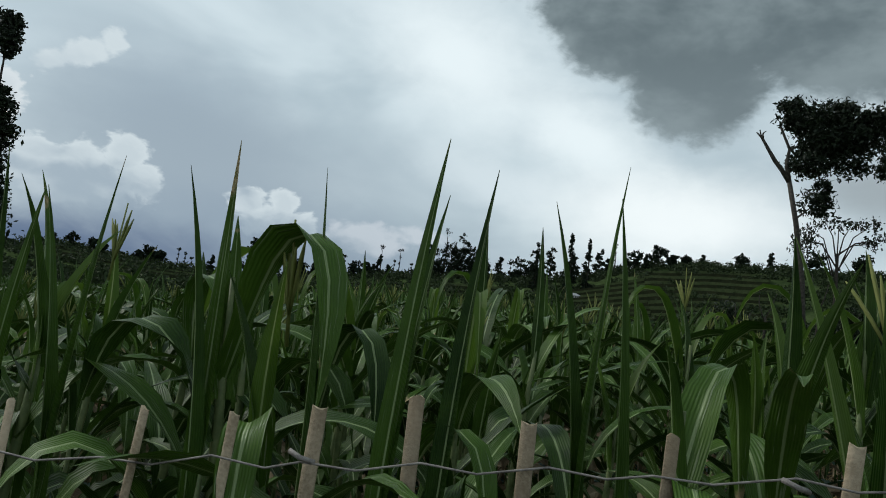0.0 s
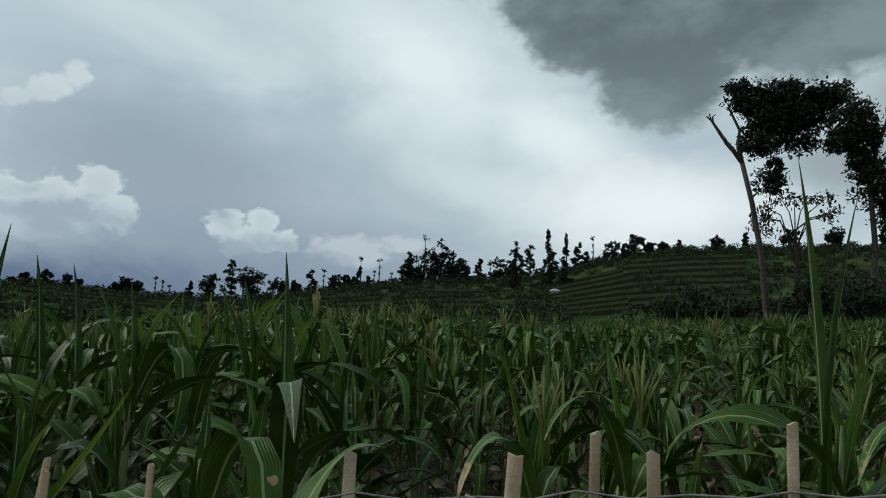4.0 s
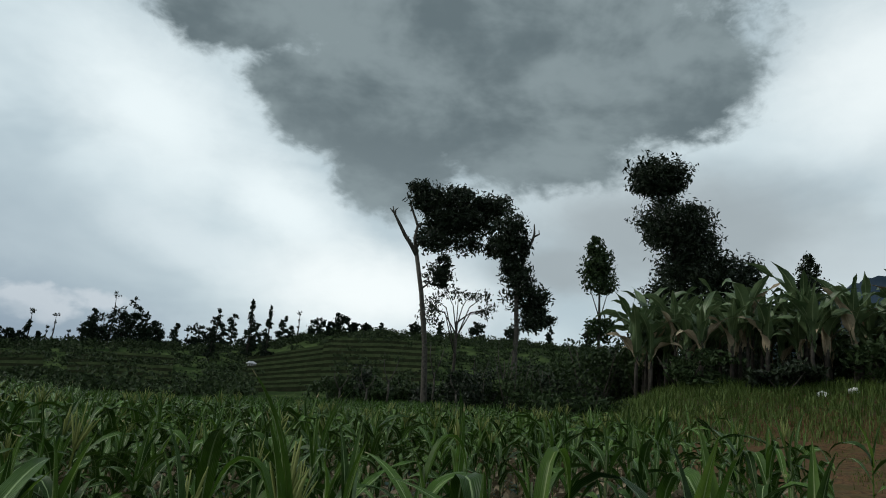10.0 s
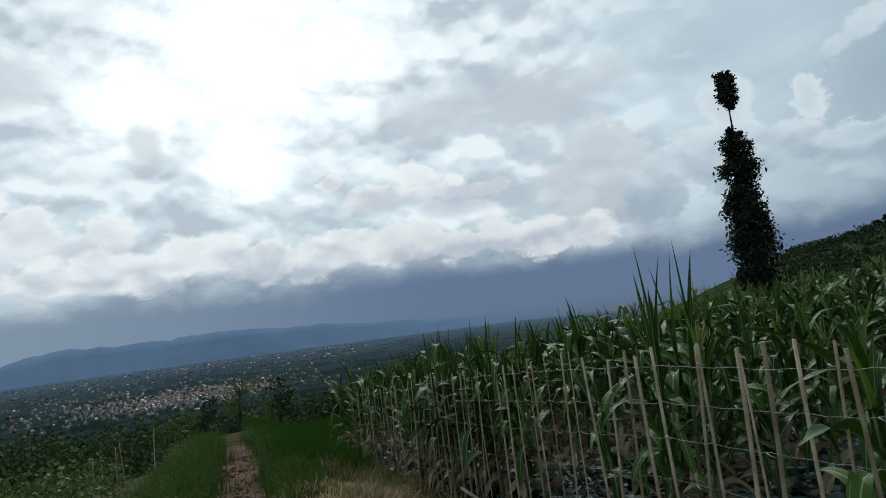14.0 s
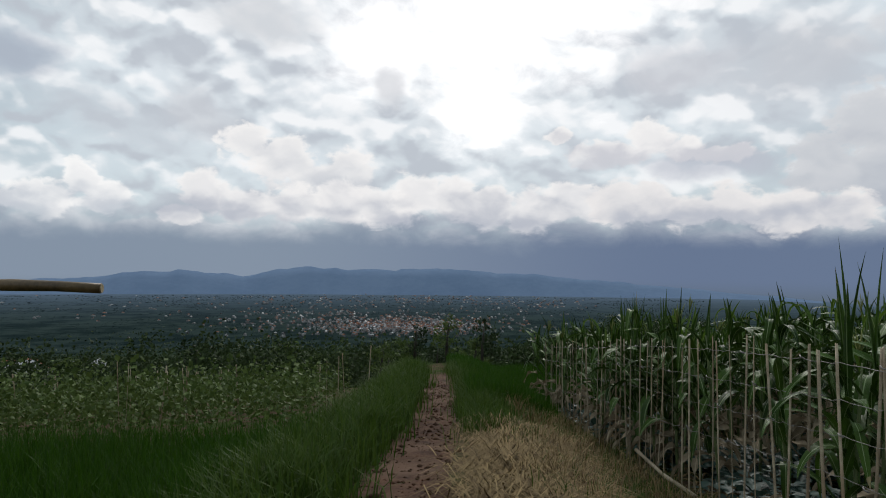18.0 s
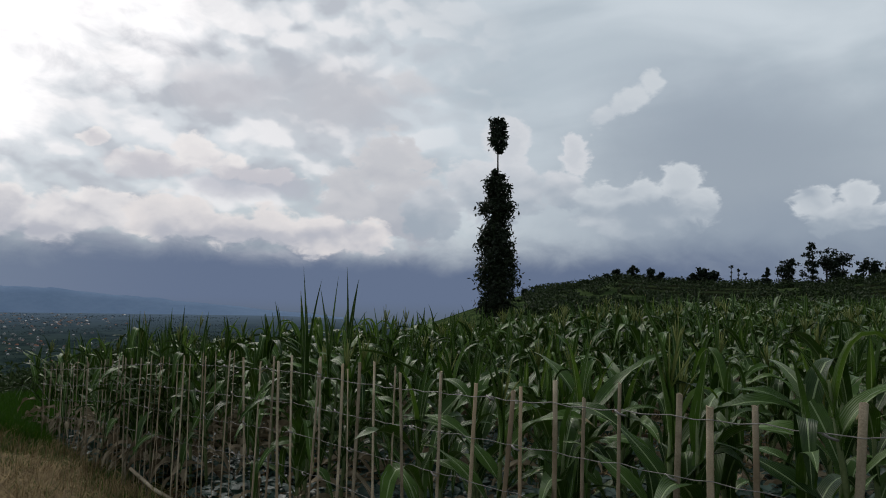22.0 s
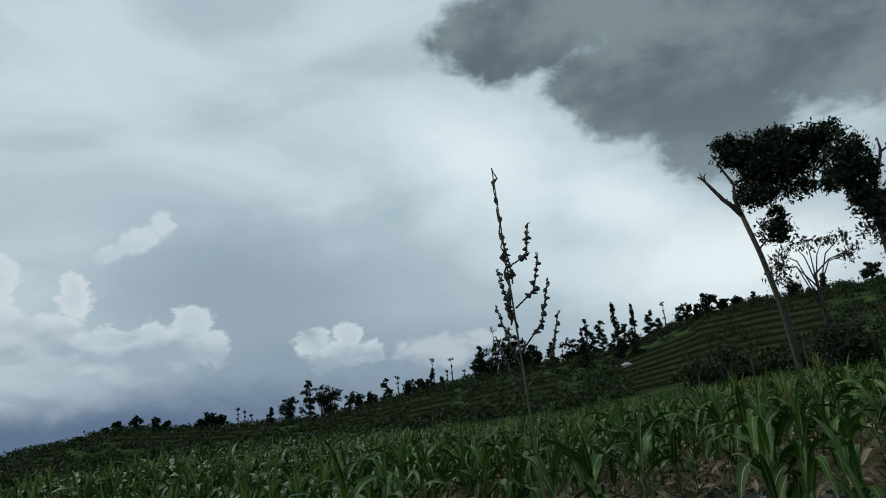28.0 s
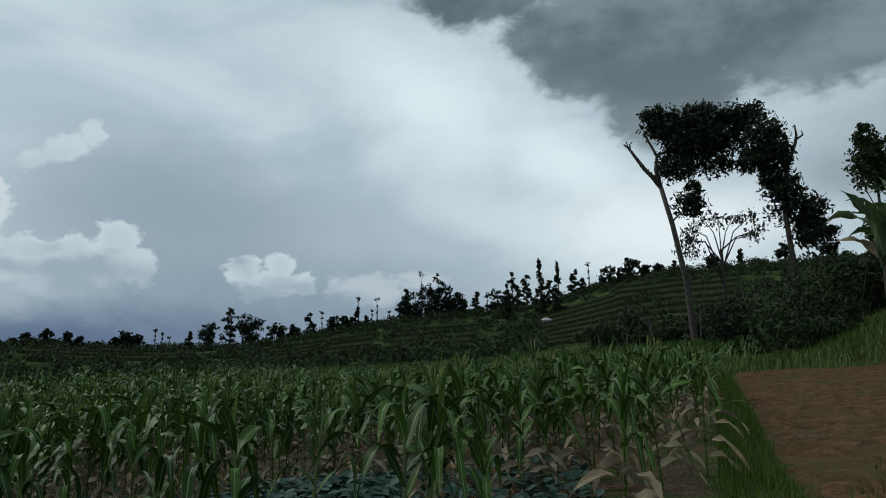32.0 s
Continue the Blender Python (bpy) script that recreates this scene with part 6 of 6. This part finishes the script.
for k in range(150):
    a, d = rv.uniform(-85, -71), rv.uniform(66, 100)
    x, y = polar(a, d)
    top = 1.3 - d * math.tan(radians(float(np.interp(a, (-85, -82, -78, -71), (5.2, 3.7, 2.7, 2.2)))))
    spur.append((x, y, rv.uniform(2.5, 4.5), max(1.5, (top - gz(x, y)) * rv.uniform(0.55, 0.78))))
scrub_mass("wooded_spur", "green wooded spur beyond the fence's far end", spur, 560, 0.5, M_SPUR, 83)
for a, d, w, roof, label in ((-117.4, 118, 9, M_ROOF, "low house with a red tiled roof among trees"), (-113.1, 135, 8, M_TIN, "low house with a pale roof among trees"), (-100.4, 150, 7, M_TIN, "small white house with a pale roof"), (-117.6, 92, 7, M_TIN, "shed with a pale metal roof")):
    x, y = polar(a, d)
    house("house", x, y, w, w * 0.7, 3.0, radians(-a) + 0.3, roof, label, "houses below")


def town():
    """Roofs and groves of the far town, too small to count."""
    rnd = random.Random(91)
    v, f, s = [], [], []
    for k in range(2000):
        centre = rnd.choice(((-91, 1600, 3.5, 120), (-87, 1620, 3, 120), (-96, 1900, 5, 300), (-91, 1620, 2.5, 100), (-89, 1650, 3, 140), (-86, 3300, 9, 500), (-90, 1750, 6, 200), (-95, 2500, 20, 800)))
        a, d = rnd.gauss(centre[0], centre[2]), abs(rnd.gauss(centre[1], centre[3]))
        if d < 1300 or a > -74:
            continue
        x, y = polar(a, d)
        z = gz(x, y) - 1
        w, l, h = rnd.uniform(3, 7) * (d / 1700) ** 0.7, rnd.uniform(3, 8) * (d / 1700) ** 0.7, rnd.uniform(2.5, 5)
        t = rnd.uniform(0, 3.1)
        ca, sa = math.cos(t), math.sin(t)
        i = len(v)
        for px, py, pz in ((-1, -1, 0), (1, -1, 0), (1, 1, 0), (-1, 1, 0), (-1, -1, 1), (1, -1, 1), (1, 1, 1), (-1, 1, 1), (-0.6, 0, 1.5), (0.6, 0, 1.5)):
            v.append((x + (px * w * ca - py * l * sa) / 2, y + (px * w * sa + py * l * ca) / 2, z + pz * h))
        f += [(i, i + 1, i + 5, i + 4), (i + 1, i + 2, i + 6, i + 5), (i + 2, i + 3, i + 7, i + 6), (i + 3, i, i + 4, i + 7), (i + 4, i + 5, i + 9, i + 8), (i + 6, i + 7, i + 8, i + 9)]
        s += [0, 0, 0, 0] + [rnd.choice((1, 1, 1, 0, 0, 2, 2))] * 2
    tagged(hang("town", sheet("town", v, f, None, False, s), (M_TOWN, M_ROOF, M_TIN)), "distant town of pale walls and clay roofs on the plain", "town", kind="stuff")
    rng = np.random.default_rng(92)
    a, d = np.radians(rng.uniform(-126, -66, 30000)), 900 * (4000 / 900) ** rng.random(30000)
    x, y = 9.4 + d * np.sin(a), -3 + d * np.cos(a)
    c = np.stack([x, y, ground(x, y) + 2], 1)
    keep = np.array([noise.noise(Vector((p * 0.006, q * 0.006, 1))) for p, q in zip(x, y)]) > -0.1
    vv, ff = leaf_quads(c[keep], 1.0, rng, 0.0, 0.9)
    size = (0.0019 * d[keep])[:, None, None]
    vv = ((vv.reshape(-1, 4, 3) - c[keep][:, None]) * np.array([1.0, 1.0, 0.35]) * size + c[keep][:, None]).reshape(-1, 3)
    tagged(hang("plain_groves", sheet("plain_groves", vv, ff, None, False), M_GROVE), "groves scattered over the distant plain", "groves", kind="stuff")


M_TOWN = surface("far_town_wall", (0.07, 0.07, 0.08), (0.40, 0.39, 0.38), 0.02, 0.9, 0.0, 0.3, 0.0)
M_GROVE = leafy("grove", (0.014, 0.024, 0.024), (0.030, 0.046, 0.043), rough=0.9, through=0.0, spec=0.0)
town()


def ridge(name, label, a0, a1, dist, profile, foot, material, seed):
    """A far mountain with a sloping face, its crest at the given elevations."""
    m = 160
    pts = []
    for i in range(m + 1):
        a = a0 + (a1 - a0) * i / m
        e = np.interp(a, *profile) + 0.22 * noise.fractal(Vector((a * 0.35, seed, 0)), 1, 2, 5)
        for k, (dd, t) in enumerate(((0, 0), (0.03, 0.35), (0.06, 0.72), (0.09, 1.0), (0.14, 0.3))):
            r = dist * (1 + dd)
            x, y = polar(a, r)
            top = dist * 1.09 * math.tan(radians(e))
            pts.append((x, y, foot + (top - foot) * t + 0.05 * (top - foot) * noise.noise(Vector((a * 1.5, k, seed)))))
    f = [(5 * i + k, 5 * i + 5 + k, 5 * i + 6 + k, 5 * i + 1 + k) for i in range(m) for k in range(4)]
    tagged(hang(name, sheet(name, pts, f), material), label, "mountain", kind="structure")


ridge("backdrop", "mountain ridge beyond the plain, coloured haze blue", -135, -58, 4200, ((-135, -115, -111, -107, -102, -100, -97, -94, -87, -79, -70, -58), (-1.6, -0.5, -0.1, 0.2, -0.2, 0.3, 0.65, 0.35, 0.55, 0.1, -0.6, -1.6)), -135, M_MOUNT_HAZE, 1)
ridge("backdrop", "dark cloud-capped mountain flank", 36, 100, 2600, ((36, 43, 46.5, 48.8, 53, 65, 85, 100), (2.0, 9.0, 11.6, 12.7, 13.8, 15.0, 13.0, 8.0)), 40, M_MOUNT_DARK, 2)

# ---- near odds and ends ----


def bamboo_rail():
    """A bamboo pole lying on two forked posts beside the path."""
    root = tagged(new("bamboo_pole"), "brown bamboo pole lying level on forked posts", "bamboo pole")
    a, b = Vector((6.66, -4.28, 1.24)), Vector((7.0, -8.2, 1.31))
    pts, rad = [], []
    for k in range(25):
        t = k / 24
        p = a.lerp(b, t)
        node = 1.0 + (0.14 if k % 4 == 2 else 0.0)
        pts.append((p.x, p.y, p.z + 0.006 * math.sin(k)))
        rad.append(0.021 * node)
    part("pole", tube(pts, rad, 12), M_POLE, root)
    bm = tube([(a.x, a.y - 0.002, a.z), (a.x, a.y + 0.004, a.z)], 0.017, 12)
    part("cut_end", bm, M_CUT, root, "pale cut end of the pole")
    for t in (0.62, 0.95):
        p = a.lerp(b, t)
        z = gz(p.x, p.y)
        part("post", tube([(p.x, p.y, z - 0.2), (p.x + 0.01, p.y, p.z - 0.022)], [0.035, 0.03], 8), M_SLAT, root)
    return root


bamboo_rail()


def seed_weed(x, y, height):
    root = tagged(new("seeding_weed"), "tall thin weed with dark seed spikes", "weed")
    root.location = (x, y, gz(x, y) - 0.03)
    rnd = random.Random(6)
    part("stem", tube([(0, 0, 0), (0.02, 0, height * 0.4), (-0.02, 0, height * 0.7), (-0.05, 0, height)], [0.007, 0.006, 0.004, 0.002], 6), M_WEED, root)
    arms = [(h, L, s) for h, L in ((0.70, 0.10), (0.745, 0.085), (0.80, 0.06), (0.855, 0.04)) for s in (-1, 1)]
    lines = [[(-0.05 * t, 0, height * t) for t in (0.72, 0.8, 0.9, 1.0)]]
    for h, L, s in arms:
        y0 = rnd.uniform(-0.08, 0.08)
        h += 0.012 * s
        pts = [(-0.03 * h, 0, height * h), (s * L * 0.6, y0, height * h + L * 0.9), (s * L, y0, height * h + L * 1.5 + 0.08)]
        part("branch", tube(pts, [0.003, 0.0025, 0.0015], 5), M_WEED, root)
        lines.append(pts)
    for ln in lines:
        p = [Vector(q) for q in ln]
        pts, rad = [], []
        for k in range(34):
            t = (0.3 + 0.7 * k / 33) * (len(p) - 1)
            i = min(int(t), len(p) - 2)
            pts.append(p[i].lerp(p[i + 1], t - i) + Vector((rnd.gauss(0, 0.004), rnd.gauss(0, 0.004), 0)))
            rad.append((0.003, 0.004, 0.013, 0.005)[k % 4] * (1 - 0.5 * k / 33))
        part("seed_spike", tube(pts, rad, 6), M_WEEDBUD, root)
    for k in range(7):
        v, f, uv = blade(0.16, 0.045, 0.7, 1.9, 1.2, 5, 3, 0.3, 0.1, 0, k)
        hang("leaf", sheet("leaf", turn(v, 2.4 * k, (0, 0, height * (0.10 + 0.07 * k))), f, uv), M_SHRUB, root)
    return root


seed_weed(12.12, -0.85, 2.38 - gz(12.12, -0.85))


def scrap(x, y, size, seed, label):
    """A crumpled bit of plastic."""
    bm = bmesh.new()
    bmesh.ops.create_icosphere(bm, subdivisions=2, radius=size)
    for v in bm.verts:
        v.co *= 1 + 0.5 * noise.noise(v.co * (2.2 / size) + Vector((seed, 0, 0)))
        v.co.z *= 0.7
    ob = tagged(part("litter_scrap", bm, M_PLASTIC), label, "litter")
    ob.location = (x, y, gz(x, y) + size * 0.45)
    return ob


scrap(5.35, -1.55, 0.07, 3, "crumpled pale plastic bag on the straw")
scrap(5.6, -1.05, 0.035, 5, "small white plastic cup in the weeds")
for k, (a, d) in enumerate(((44.5, 44.0), (46.5, 44.5))):
    x, y = polar(a, d)
    scrap(x, y, 0.3, 8 + k, "pale sacking lying on the bank")
